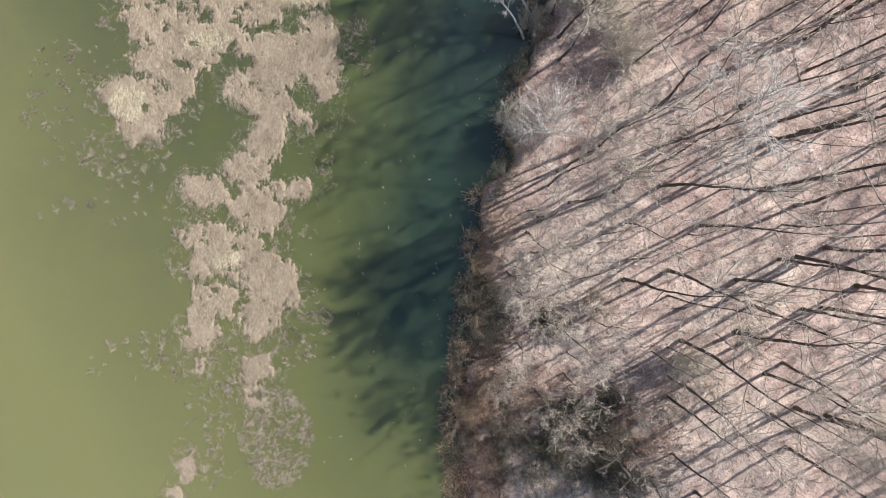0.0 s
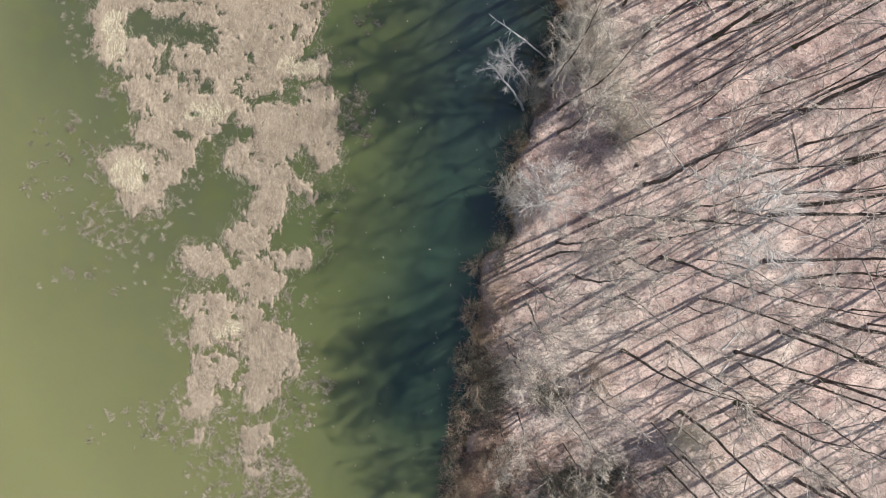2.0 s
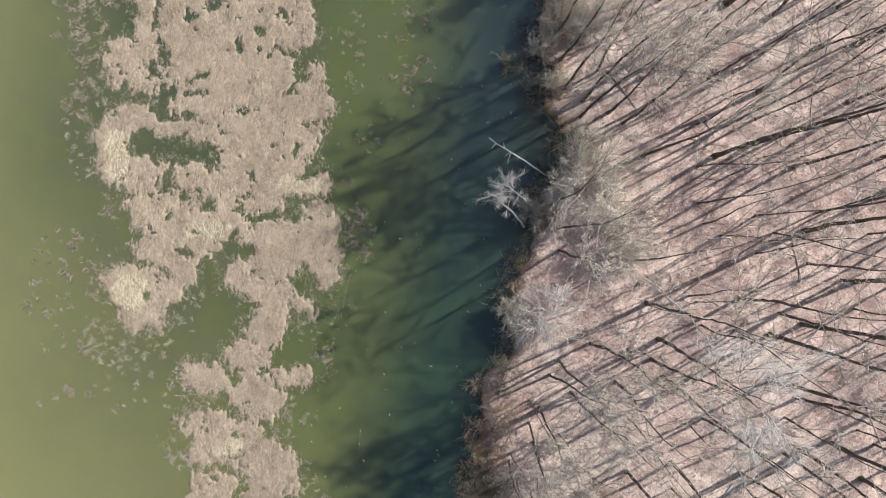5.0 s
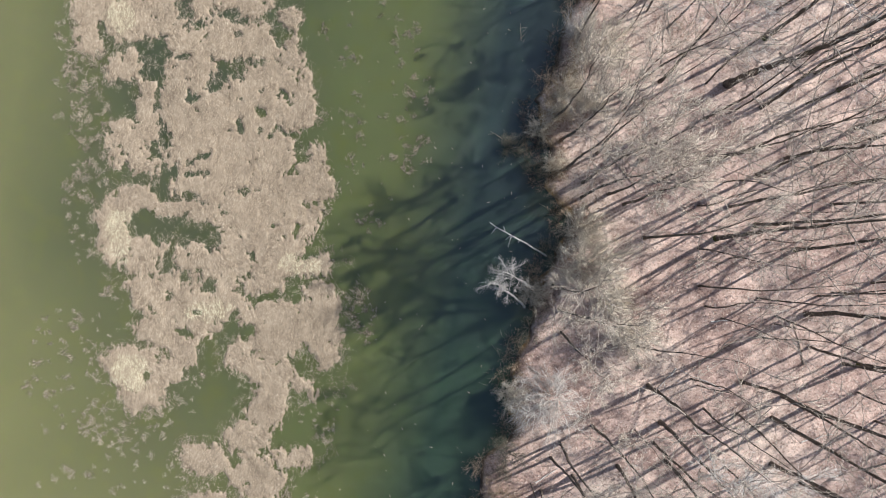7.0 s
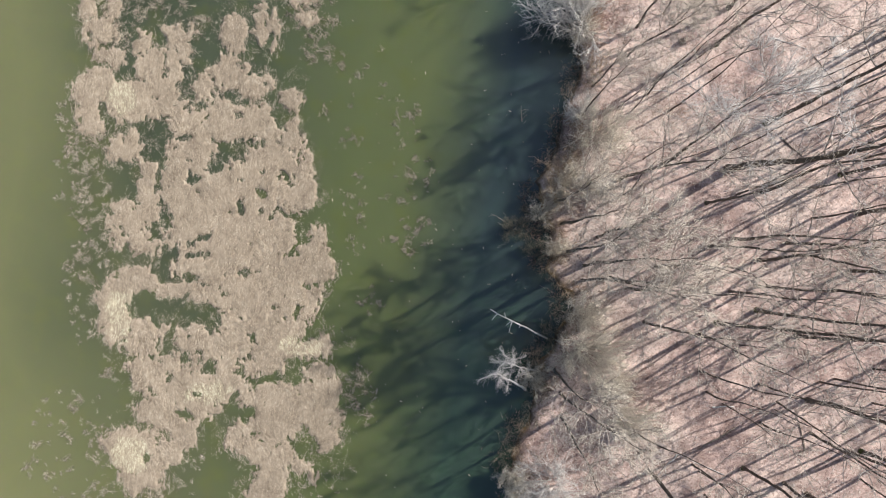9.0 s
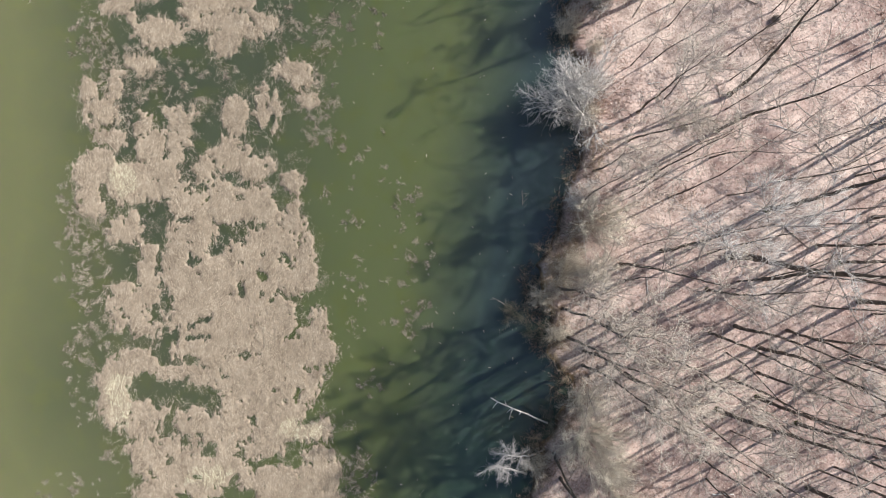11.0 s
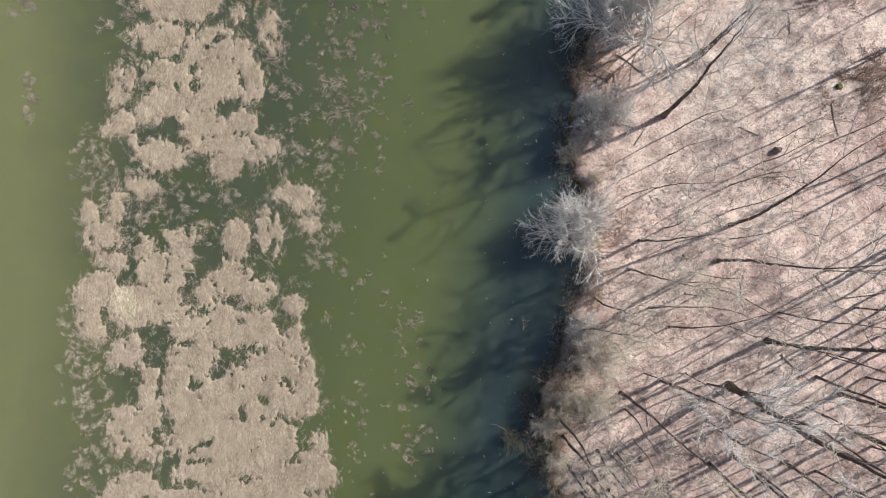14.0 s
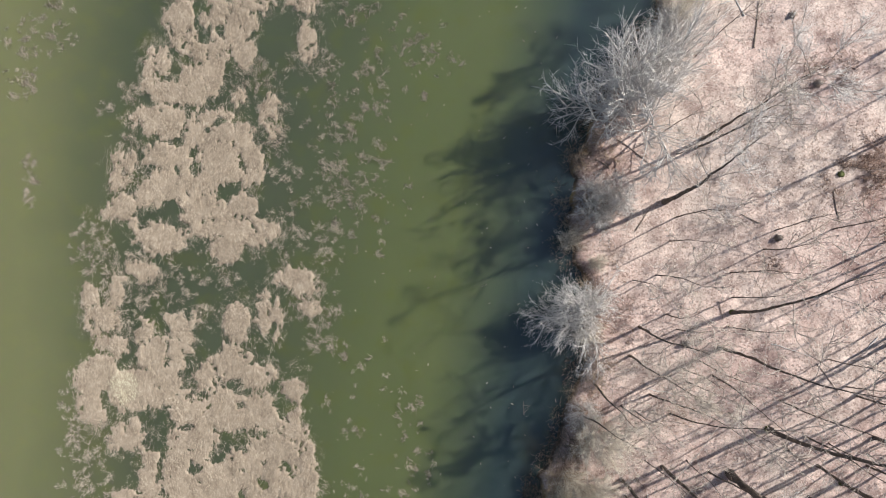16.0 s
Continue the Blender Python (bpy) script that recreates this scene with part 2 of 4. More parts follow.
def fbm(x, y, size, seed=0, octaves=3):
    total, weight = 0.0, 0.0
    for k in range(octaves):
        total = total + value_noise(x / size * 2 ** k, y / size * 2 ** k, seed + 17 * k) * 0.5 ** k
        weight += 0.5 ** k
    return total / weight


def mesh_of(name, verts, faces, mat, smooth=True):
    me = bpy.data.meshes.new(name)
    me.from_pydata(verts.tolist() if isinstance(verts, np.ndarray) else verts, [], faces.tolist() if isinstance(faces, np.ndarray) else faces)
    me.materials.append(mat)
    if smooth:
        me.polygons.foreach_set("use_smooth", [True] * len(me.polygons))
    me.update()
    return me


def part(name, me, parent, label="", kind=""):
    ob = new(name, me)
    ob.parent = parent
    return tagged(ob, label, kind=kind)


class Geo:
    def __init__(self):
        self.v, self.f = [], []

    def tube(self, pts, radii, n=5, cap=False):
        base = len(self.v)
        for i, p in enumerate(pts):
            d = pts[min(i + 1, len(pts) - 1)] - pts[max(i - 1, 0)]
            a = d.cross(Vector((0.31, 0.95, 0.05)))
            a = a.normalized() if a.length > 1e-6 else Vector((1, 0, 0))
            b = d.cross(a).normalized()
            for k in range(n):
                w = 2 * math.pi * k / n
                q = p + (a * math.cos(w) + b * math.sin(w)) * radii[i]
                self.v.append(q[:])
        for i in range(len(pts) - 1):
            for k in range(n):
                j = (k + 1) % n
                self.f.append((base + i * n + k, base + i * n + j, base + (i + 1) * n + j, base + (i + 1) * n + k))
        if cap:
            self.f.append(tuple(base + (len(pts) - 1) * n + k for k in range(n)))

    def spike(self, pts, r):
        """A slim three-sided twig through two or three points, drawn out to a point."""
        base = len(self.v)
        for i, p in enumerate(pts[:-1]):
            d = pts[i + 1] - p
            a = d.cross(Vector((0.31, 0.95, 0.05))).normalized()
            b = d.cross(a).normalized()
            for k in range(3):
                w = 2.0944 * k
                self.v.append((p + (a * math.cos(w) + b * math.sin(w)) * r * (1 - 0.3 * i))[:])
        self.v.append(pts[-1][:])
        top = len(self.v) - 1
        for i in range(len(pts) - 2):
            for k in range(3):
                j = (k + 1) % 3
                self.f.append((base + i * 3 + k, base + i * 3 + j, base + i * 3 + 3 + j, base + i * 3 + 3 + k))
        for k in range(3):
            self.f.append((top - 3 + k, top - 3 + (k + 1) % 3, top))

    def mesh(self, name, mat):
        return mesh_of(name, self.v, self.f, mat)


def wander(rng, p, d, length, segs, wig, up):
    """A crooked line of points from p along d; up: how much it bends to the sky."""
    pts, d = [p.copy()], d.normalized()
    for _ in range(segs):
        d = (d + Vector((rng.uniform(-wig, wig), rng.uniform(-wig, wig), rng.uniform(-wig, wig) + up))).normalized()
        p = p + d * length / segs
        pts.append(p.copy())
    return pts


def tilted(rng, d, angle):
    """A direction that makes that angle with d, on a random side."""
    side = d.cross(Vector((rng.uniform(-1, 1), rng.uniform(-1, 1), rng.uniform(-1, 1))))
    return Quaternion(side.normalized(), angle) @ d


def spray(rng, geo, pts, r0, count, length, spread, thin, fork=3):
    """Twigs along a branch, each with a few finer ones."""
    n = len(pts)
    for k in range(count):
        u = 0.25 + 0.75 * (k + rng.random()) / count
        x = u * (n - 1)
        i = min(int(x), n - 2)
        p = pts[i].lerp(pts[i + 1], x - i)
        d = tilted(rng, (pts[i + 1] - pts[i]).normalized(), rng.uniform(0.5, 1.0) * spread)
        ln = length * rng.uniform(0.5, 1.25) * (1.15 - 0.5 * u)
        q = wander(rng, p, d, ln, 2, 0.25, 0.08)
        geo.spike(q if ln > 0.7 else [q[0], q[2]], thin)
        for _ in range(fork):
            s = q[1].lerp(q[rng.choice((0, 2))], rng.random() * 0.8)
            e = s + tilted(rng, (q[2] - q[1]).normalized(), rng.uniform(0.4, 0.9)) * ln * rng.uniform(0.35, 0.65)
            geo.spike([s, e], thin * 0.7)


def bare_tree(seed, height, girth, limbs, clear, lean=0.0, twigs=6, label="", twig=TWIG, thick=1.0, moss=0.0, reach=1.0, slim=1.0):
    """A leafless hardwood: bent tapered trunk, limbs that fork, and a crown of twigs."""
    rng = random.Random(seed)
    tree = tagged(new("bare_tree"), label, "tree", "bare woodland trees")
    d = Vector((rng.uniform(-0.03, 0.03) + lean, rng.uniform(-0.03, 0.03), 1))
    axis = wander(rng, Vector((0, 0, -0.35)), d, height * 0.93, 14, 0.07, 0.10)
    fine = []
    rad = [girth * (1.35 if i == 0 else 1.0) * (1 - 0.94 * (i / 14) ** 0.85) for i in range(15)]
    g = Geo()
    for i in range(14):
        fine += [axis[i], axis[i].lerp(axis[i + 1], 0.5) + Vector((rng.uniform(-1, 1), rng.uniform(-1, 1), 0)) * girth * 0.28]
    fine.append(axis[14])
    g.tube(fine, [rad[0]] + [(rad[i // 2] * 0.5 + rad[(i + 1) // 2] * 0.5) * rng.uniform(0.86, 1.16) for i in range(1, 29)], 8, True)
    part("trunk", g.mesh("trunk", BARK), tree)
    if moss:
        g = Geo()
        g.tube([axis[0], axis[0].lerp(axis[1], 0.4), axis[0].lerp(axis[1], moss)], (rad[0] * 1.12, rad[0] * 1.02, rad[1] * 1.06), 9)
        part("moss", g.mesh("moss", MOSS), tree, "green moss round the foot")
    crown = Geo()
    turn = rng.uniform(0, 6.28)
    for k in range(limbs):
        u = clear + (0.98 - clear) * (k + rng.uniform(0, 0.7)) / limbs
        x = u * 14
        i = min(int(x), 13)
        p = axis[i].lerp(axis[i + 1], x - i)
        r = rad[i] * rng.uniform(0.55, 0.85) * slim
        turn += 2.4 + rng.uniform(-0.4, 0.4)
        out = rng.uniform(0.75, 1.25)
        d = Vector((math.cos(turn) * out * reach, math.sin(turn) * out * reach, rng.uniform(0.5, 1.0)))
        ln = height * rng.uniform(0.17, 0.32) * (1.2 - 0.75 * (u - clear) / (1 - clear))
        pts = wander(rng, p, d, ln, 7, 0.17, 0.07)
        g = Geo()
        g.tube(pts, [max(r * (1 - 0.85 * j / 7), 0.014) for j in range(8)], 5)
        spray(rng, crown, pts, r, twigs, 0.9, 0.9, 0.013 * thick)
        for b in range(5):
            j = rng.randint(1, 6)
            s = pts[j].lerp(pts[j + 1], rng.random())
            db = tilted(rng, (pts[j + 1] - pts[j]).normalized(), rng.uniform(0.5, 1.05))
            sub = wander(rng, s, db, ln * rng.uniform(0.28, 0.55) * (1.2 - j / 9), 4, 0.2, 0.07)
            rb = max(r * (1 - 0.85 * j / 7) * 0.55, 0.018)
            g.tube(sub, [max(rb * (1 - 0.8 * m / 4), 0.010) for m in range(5)], 3)
            spray(rng, crown, sub, rb, twigs, 0.75, 0.95, 0.012 * thick)
        part("limb", g.mesh("limb", LIMB), tree)
    spray(rng, crown, axis[10:], girth * 0.3, twigs, 0.9, 0.9, 0.012 * thick)
    part("crown", crown.mesh("crown", twig), tree, "fine pale grey twigs", "stuff")
    return tree


def bare_bush(seed, radius, mat, stems, twigs, label, rise=1.3, subs=5, lean=(0.0, 0.0), girth=0.032):
    """A many-stemmed leafless shrub."""
    rng = random.Random(seed)
    bush = tagged(new("bare_shrub"), label, "shrub", "bare shrubs on the bank")
    crown = Geo()
    for k in range(stems):
        a = 6.283 * (k + rng.random()) / stems
        out = rng.uniform(0.15, 1.0)
        g = Geo()
        p = Vector((math.cos(a) * 0.18, math.sin(a) * 0.18, -0.2))
        d = Vector((math.cos(a) * out + lean[0], math.sin(a) * out + lean[1], rise * rng.uniform(0.7, 1.2)))
        ln = radius * rng.uniform(0.9, 1.25)
        pts = wander(rng, p, d, ln, 5, 0.2, 0.02)
        g.tube(pts, [girth * (1 - 0.8 * j / 5) for j in range(6)], 5)
        part("stem", g.mesh("stem", mat), bush)
        spray(rng, crown, pts, 0.03, twigs, radius * 0.42, 0.9, 0.008)
        for b in range(subs):
            j = rng.randint(1, 4)
            sub = wander(rng, pts[j], tilted(rng, (pts[j + 1] - pts[j]).normalized(), rng.uniform(0.4, 0.9)), ln * rng.uniform(0.35, 0.6), 3, 0.2, 0.03)
            crown.tube(sub, (0.015, 0.012, 0.009, 0.006), 3)
            spray(rng, crown, sub, 0.02, twigs, radius * 0.32, 0.9, 0.0065)
    part("crown", crown.mesh("crown", mat), bush, "dense fine twigs", "stuff")
    return bush


def spikes(rng, x, y, z, azimuth, length, lift, width, name, mat):
    """Many short straight stalks, each a slim three-sided spike."""
    n = len(x)
    base = np.stack([x, y, z], 1)
    d = np.stack([np.cos(azimuth) * np.cos(lift), np.sin(azimuth) * np.cos(lift), np.sin(lift)], 1)
    side = np.stack([-np.sin(azimuth), np.cos(azimuth), np.zeros(n)], 1)
    upv = np.cross(d, side)
    w = width[:, None] * 0.5
    v = np.stack([base + upv * w, base - side * w * 0.87 - upv * w * 0.5, base + side * w * 0.87 - upv * w * 0.5, base + d * length[:, None]], 1)
    k = np.arange(n)[:, None] * 4
    tris = np.concatenate([k + np.array([[0, 1, 3]]), k + np.array([[1, 2, 3]]), k + np.array([[2, 0, 3]])])
    return mesh_of(name, v.reshape(-1, 3), tris, mat, False)


def blades(rng, x, y, z, azimuth, length, lift, width, name, mat, droop=0.35):
    """Many loose stalks, each a tapered three-sided blade with one bend."""
    n = len(x)
    base = np.stack([x, y, z], 1)
    d = np.stack([np.cos(azimuth) * np.cos(lift), np.sin(azimuth) * np.cos(lift), np.sin(lift)], 1)
    side = np.stack([-np.sin(azimuth), np.cos(azimuth), np.zeros(n)], 1)
    upv = np.cross(d, side)
    bend = rng.uniform(-0.5, 0.5, (n, 1))
    mid = base + d * length[:, None] * 0.5 + side * bend * length[:, None] * 0.12
    tip = mid + d * length[:, None] * 0.5 + side * bend * length[:, None] * 0.35
    tip[:, 2] -= length * droop * rng.uniform(0.2, 1.0, n)
    w = width[:, None]
    ring = [(0.0, 1.0), (-0.87, -0.5), (0.87, -0.5)]
    v = np.stack([base + (side * a + upv * b) * w * 0.5 for a, b in ring] + [mid + (side * a + upv * b) * w * 0.45 for a, b in ring] + [tip], 1)
    k = np.arange(n)[:, None] * 7
    quads = np.concatenate([k + np.array([[0, 1, 4, 3]]), k + np.array([[1, 2, 5, 4]]), k + np.array([[2, 0, 3, 5]])])
    tris = np.concatenate([k + np.array([[3, 4, 6]]), k + np.array([[4, 5, 6]]), k + np.array([[5, 3, 6]])])
    return mesh_of(name, v.reshape(-1, 3), quads.tolist() + tris.tolist(), mat, False)


# ---- the lie of the land ----
SHORE = [(-60, -1.0), (-16.9, 0.0), (-13.0, -0.3), (-10.0, -0.1), (-7.8, 0.4), (-4.8, 0.8), (-0.7, 1.4), (1.2, 1.6), (3.4, 2.2), (4.9, 3.5), (9.3, 3.7), (11.8, 4.8),
         (13.8, 5.6), (15.3, 6.0), (17.5, 7.3), (19.4, 7.9), (21.2, 6.5), (24.2, 6.1), (26.8, 5.8), (29.0, 7.7), (31.2, 8.1), (33.3, 8.9), (35.5, 8.9), (38.7, 9.2), (41.7, 8.1),
         (43.2, 7.8), (45.0, 8.2), (46.9, 8.5), (49.5, 9.7), (52.5, 10.9), (55.1, 12.8), (58.1, 14.5), (70, 20), (120, 30)]


def height_at(x, y):
    x, y = np.asarray(x, float), np.asarray(y, float)
    d = x - np.interp(y, [s[0] for s in SHORE], [s[1] for s in SHORE]) + (fbm(x, y, 1.7, 5) - 0.5) * 2.0
    bank = np.clip(d / (1.1 + 2.2 * np.clip((3 - y) / 4, 0, 1)) + 0.2, 0, 1)
    z = -0.35 + 0.85 * bank * bank * (3 - 2 * bank) + 0.9 * np.clip(d / 14, 0, 1) + 0.25 * np.clip(d / 60, 0, 4)
    z = z + np.clip(d, 0, 1) * ((fbm(x, y, 4.0, 9) - 0.5) * 0.5 + (fbm(x, y, 0.9, 11) - 0.5) * 0.22)
    z = np.where(d < -0.3, np.maximum(-0.35 + (d + 0.3) * 0.22, -1.6), z)
    far = np.clip((-x - 140) / 30, 0, 1)
    return z + far * 3.2


def ground_z(x, y):
    return float(height_at(np.array([x]), np.array([y]))[0])


def sheet(xs, ys, name, mat):
    gx, gy = np.meshgrid(xs, ys)
    v = np.stack([gx.ravel(), gy.ravel(), height_at(gx.ravel(), gy.ravel())], 1)
    nx, ny = len(xs), len(ys)
    i = (np.arange(ny - 1)[:, None] * nx + np.arange(nx - 1)[None, :]).ravel()
    return mesh_of(name, v, np.stack([i, i + 1, i + nx + 1, i + nx], 1), mat)


xs = np.concatenate([[-900, -400, -200, -150, -120, -80, -50, -30, -15, -8], np.arange(-4, 34, 0.33), [36, 39, 44, 50, 60, 80, 120, 200, 400, 900]])
ys = np.concatenate([[-900, -400, -200, -120, -80, -60, -45, -35, -28], np.arange(-24, 64, 0.33), [66, 70, 76, 85, 100, 130, 200, 400, 900]])
tagged(new("ground", sheet(xs, ys, "ground", LITTER)), "woodland floor of pinkish brown leaf litter sloping to the pond", "ground", kind="structure")
bm = bmesh.new()
bmesh.ops.create_cube(bm, size=1.0, matrix=Matrix.Translation((-70, -80, -3)) @ Matrix.Diagonal((220, 440, 6, 1)))
pond = bpy.data.meshes.new("water")
bm.to_mesh(pond)
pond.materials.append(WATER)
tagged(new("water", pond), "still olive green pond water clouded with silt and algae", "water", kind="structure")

# ---- reed mats afloat in the pond: centre and half-widths of their lobes ----
MAT_A = [
    (-18.5, -16.2, 0.37, 0.37), (-17.8, -14.7, 0.52, 0.82), (-12.8, -9.4, 0.96, 0.67), (-12.9, -8.1, 0.96, 0.74),
    (-16.8, -6.4, 0.74, 1.41), (-16.3, -4.9, 1.19, 1.19), (-12.5, -4.4, 1.56, 1.56), (-15.6, -3.4, 1.48, 1.3), (-11.6, -2.7, 1.63, 1.67), (-12.2, -1.6, 2.11, 1.41), (-16, -1.1, 0.82, 0.82), (-15, -0.4, 2.04, 0.82),
    (-13.1, -0.1, 1.19, 1.11), (-15.7, 0.7, 1.71, 1.11), (-11.6, 1.8, 0.59, 0.96), (-12.7, 2.5, 1.56, 1.41), (-10.2, 3.8, 1.48, 0.67), (-15.9, 3.9, 1.41, 1.11), (-13, 5.1, 1.71, 1.04), (-11.8, 6.9, 1.41, 1.3),
]
MAT_B = [
    (-19.8, 8, 1.56, 0.96), (-8.9, 8.2, 0.96, 0.45), (-11.5, 9, 1.34, 1.34), (-19.4, 9.6, 2, 1.34), (-21, 10, 1.37, 1.15), (-7.8, 10.2, 0.82, 0.78), (-12.6, 10.5, 1.74, 1.26), (-17.3, 10.9, 0.89, 1.22),
    (-11.1, 11.5, 1.71, 1.34), (-8.5, 11.6, 1.78, 0.96), (-18.1, 11.8, 0.96, 0.74), (-18.8, 12.6, 1.26, 0.96), (-16.2, 12.7, 1.93, 0.74), (-10.7, 13.1, 1.93, 1.26), (-8.3, 13.5, 1.56, 1.74), (-14.7, 13.6, 2.11, 1.37),
    (-16.9, 13.8, 2.3, 0.93), (-19.2, 14.8, 1.71, 1.15), (-12.1, 15.3, 1.71, 0.74), (-14.3, 15.4, 2.3, 0.93), (-18, 15.5, 1.11, 0.48), (-9.2, 16.2, 1.78, 0.74), (-11.4, 16.5, 1.93, 1.56), (-19.7, 16.6, 1.11, 0.52),
]
MAT_C = [
    (-16.2, 16.9, 1.37, 1.04), (-13.6, 16.9, 2.08, 1.56), (-19.9, 17.4, 1.63, 0.74), (-9.5, 17.9, 0.96, 1.19), (-21.4, 18.3, 1.08, 1.26), (-12.5, 19.1, 2.3, 1.71), (-9.7, 19.4, 1.56, 1.71), (-21.7, 19.8, 1.11, 0.93),
    (-15.6, 19.9, 1.34, 0.56), (-18, 20.4, 2.15, 0.48), (-8.9, 20.5, 1.11, 1.11), (-20.4, 20.8, 1.93, 0.89), (-14.3, 21.3, 1.93, 1.34), (-11.3, 21.6, 2.3, 1.56), (-8.7, 21.6, 1.19, 1.34), (-16.5, 21.7, 1.41, 1.04),
    (-8.5, 23.1, 0.74, 1), (-20, 23.5, 1.48, 0.96), (-10.5, 23.5, 1.34, 1.34), (-16.5, 23.6, 1.56, 1.56), (-13.1, 23.9, 3.04, 1.71), (-15.4, 24.3, 2.3, 1.41), (-20.4, 25, 1.34, 0.96), (-16.3, 26.2, 1.85, 1.56),
]
MAT_D = [
    (-15.9, 22.8, 1.56, 0.96), (-19.4, 26.4, 0.74, 1.41), (-20.2, 25.3, 1.11, 0.89),
    (-13.1, 26.5, 2.78, 1.56), (-9.6, 26.8, 1.34, 2), (-19.2, 27, 0.7, 0.96), (-13.2, 27.4, 2, 1.11), (-16.6, 27.5, 1.78, 1.34), (-9.5, 27.6, 1.22, 1.78), (-19.3, 28.4, 0.7, 1), (-11.4, 28.6, 1.56, 0.96),
    (-16.6, 29.3, 1.63, 1.19), (-20.8, 29.7, 0.85, 1.26), (-10, 30.2, 0.85, 1.19), (-14.3, 31, 1.74, 1.37), (-12.1, 31.1, 1.71, 1.15), (-23.1, 31.4, 0.82, 1), (-16.7, 31.4, 1.41, 1.19), (-9.7, 32.6, 0.74, 0.96),
    (-20.6, 32.7, 1.63, 1.19), (-18.8, 32.7, 1.34, 1.34), (-17.3, 33, 0.48, 0.56), (-12.2, 33.4, 0.89, 0.74), (-22.8, 33.5, 1.19, 1.41), (-15.6, 33.5, 0.78, 1.11), (-13.9, 34.2, 1.41, 1.11), (-18.6, 34.5, 1.52, 1.52),
]
MAT_E = [
    (-21.9, 35.6, 0.93, 0.45), (-16.9, 35.8, 0.45, 0.59), (-19.8, 36.4, 0.78, 0.56), (-17.2, 36.8, 0.67, 0.74), (-13.7, 37.1, 0.67, 1.37), (-22.4, 37.2, 1.04, 0.93), (-11.5, 37.4, 0.78, 1.19), (-16.3, 37.7, 0.37, 0.45),
    (-8.9, 38.2, 0.56, 0.52), (-21.4, 38.7, 0.45, 0.82), (-23.2, 38.9, 0.56, 0.67), (-9.8, 39.8, 1.15, 0.82), (-20.2, 40.5, 1.19, 0.63), (-14.2, 41.9, 1.34, 1.04), (-18.4, 42.5, 1.37, 1.11), (-12.8, 43, 1.71, 0.93),
    (-15, 43.1, 1.71, 0.74), (-20, 43.7, 0.74, 0.52), (-15.4, 44.4, 1.56, 0.82), (-21.2, 44.4, 1.26, 0.74), (-13.1, 44.7, 1.37, 0.93), (-16.9, 45.3, 1.71, 0.96), (-18.5, 46.1, 1.37, 1.34), (-16.5, 46.1, 1.71, 1.19),
]
MAT_F = [
    (-12.9, 46.8, 1.04, 0.67), (-14.2, 47.2, 2.08, 1.26), (-21, 47.2, 0.74, 1.22), (-12.2, 47.7, 1, 0.67), (-18, 48, 1.37, 0.82), (-14, 48.7, 1.6, 1.26), (-11, 49.4, 0.33, 0.74), (-16.4, 49.4, 0.59, 0.7),
    (-18.7, 50.4, 1.48, 1.11), (-15.5, 50.7, 1.08, 0.7), (-11.4, 50.9, 0.59, 1.11), (-16.5, 52.1, 1.41, 0.52), (-13.1, 52.2, 0.52, 0.74), (-16.8, 52.8, 1.19, 1.34), (-15.1, 53.2, 0.96, 1.22), (-18.7, 53.4, 1.04, 1.56),
    (-13.1, 55, 0.96, 0.74), (-16.1, 55.6, 1.37, 1.04), (-8.9, 55.6, 0.82, 1.22), (-13.3, 56.5, 1.11, 1.3), (-15.1, 57.3, 0.82, 0.56), (-17.2, 57.5, 1, 1.37), (-9.1, 57.9, 0.82, 0.33), (-12.3, 58.1, 1.78, 0.37),
]
# open water and rotted holes between them
HOLES_SOUTH = [
    (-14.4, -1.2, 0.96, 0.37), (-13.8, -3.8, 0.3, 1.85), (-12.8, 21.1, 0.41, 0.3), (-16.7, 18.6, 2.67, 0.78), (-18.6, 18, 0.67, 0.59), (-10.8, 14.3, 1.85, 0.41), (-9.5, 15.4, 0.56, 0.26), (-15.5, 15.1, 0.45, 0.45),
    (-9.2, 10.3, 0.52, 0.74), (-19.5, 9.4, 0.22, 0.22), (-13.1, 12.3, 0.48, 0.93), (-16.9, 15.5, 0.48, 0.52),
]
HOLES_NORTH = [
    (-18.4, 27.0, 0.30, 1.19), (-18.3, 24.9, 0.30, 1.19), (-18.1, 22.9, 0.37, 1.48), (-18.5, 21.5, 0.82, 0.37), (-18.3, 29.5, 0.30, 0.93), (-9.1, 24.4, 0.48, 1.00),
    (-15.7, 23.9, 0.45, 0.37), (-12.2, 26.7, 0.37, 0.26), (-9.4, 24, 0.33, 0.74), (-14.2, 45.8, 1.63, 0.26), (-12.6, 32.6, 0.89, 0.26), (-14.1, 29, 1.26, 0.52), (-13, 29.7, 0.74, 0.33), (-14.9, 28.2, 0.82, 0.52),
    (-16.4, 27.6, 0.45, 0.37), (-16.3, 47.4, 0.3, 0.59), (-19.7, 46.9, 0.37, 0.74),
]
PALE = [(-21.1, 32.8, 0.82, 0.96), (-21.2, 18.4, 0.74, 1.34), (-9.5, 16.3, 0.96, 0.41), (-15.5, 13.3, 1.34, 0.56), (-21.1, 9.7, 0.74, 0.74), (-20.4, 9.6, 0.8, 1.0), (-14.6, -0.9, 0.7, 0.3)]


def lobes(x, y, blobs):
    s = np.full(x.shape, -9.0)
    for cx, cy, rx, ry in blobs:
        q = np.sqrt(((x - cx) / rx) ** 2 + ((y - cy) / ry) ** 2)
        s = np.maximum(s, (1 - q) * min(rx, ry))
    return s


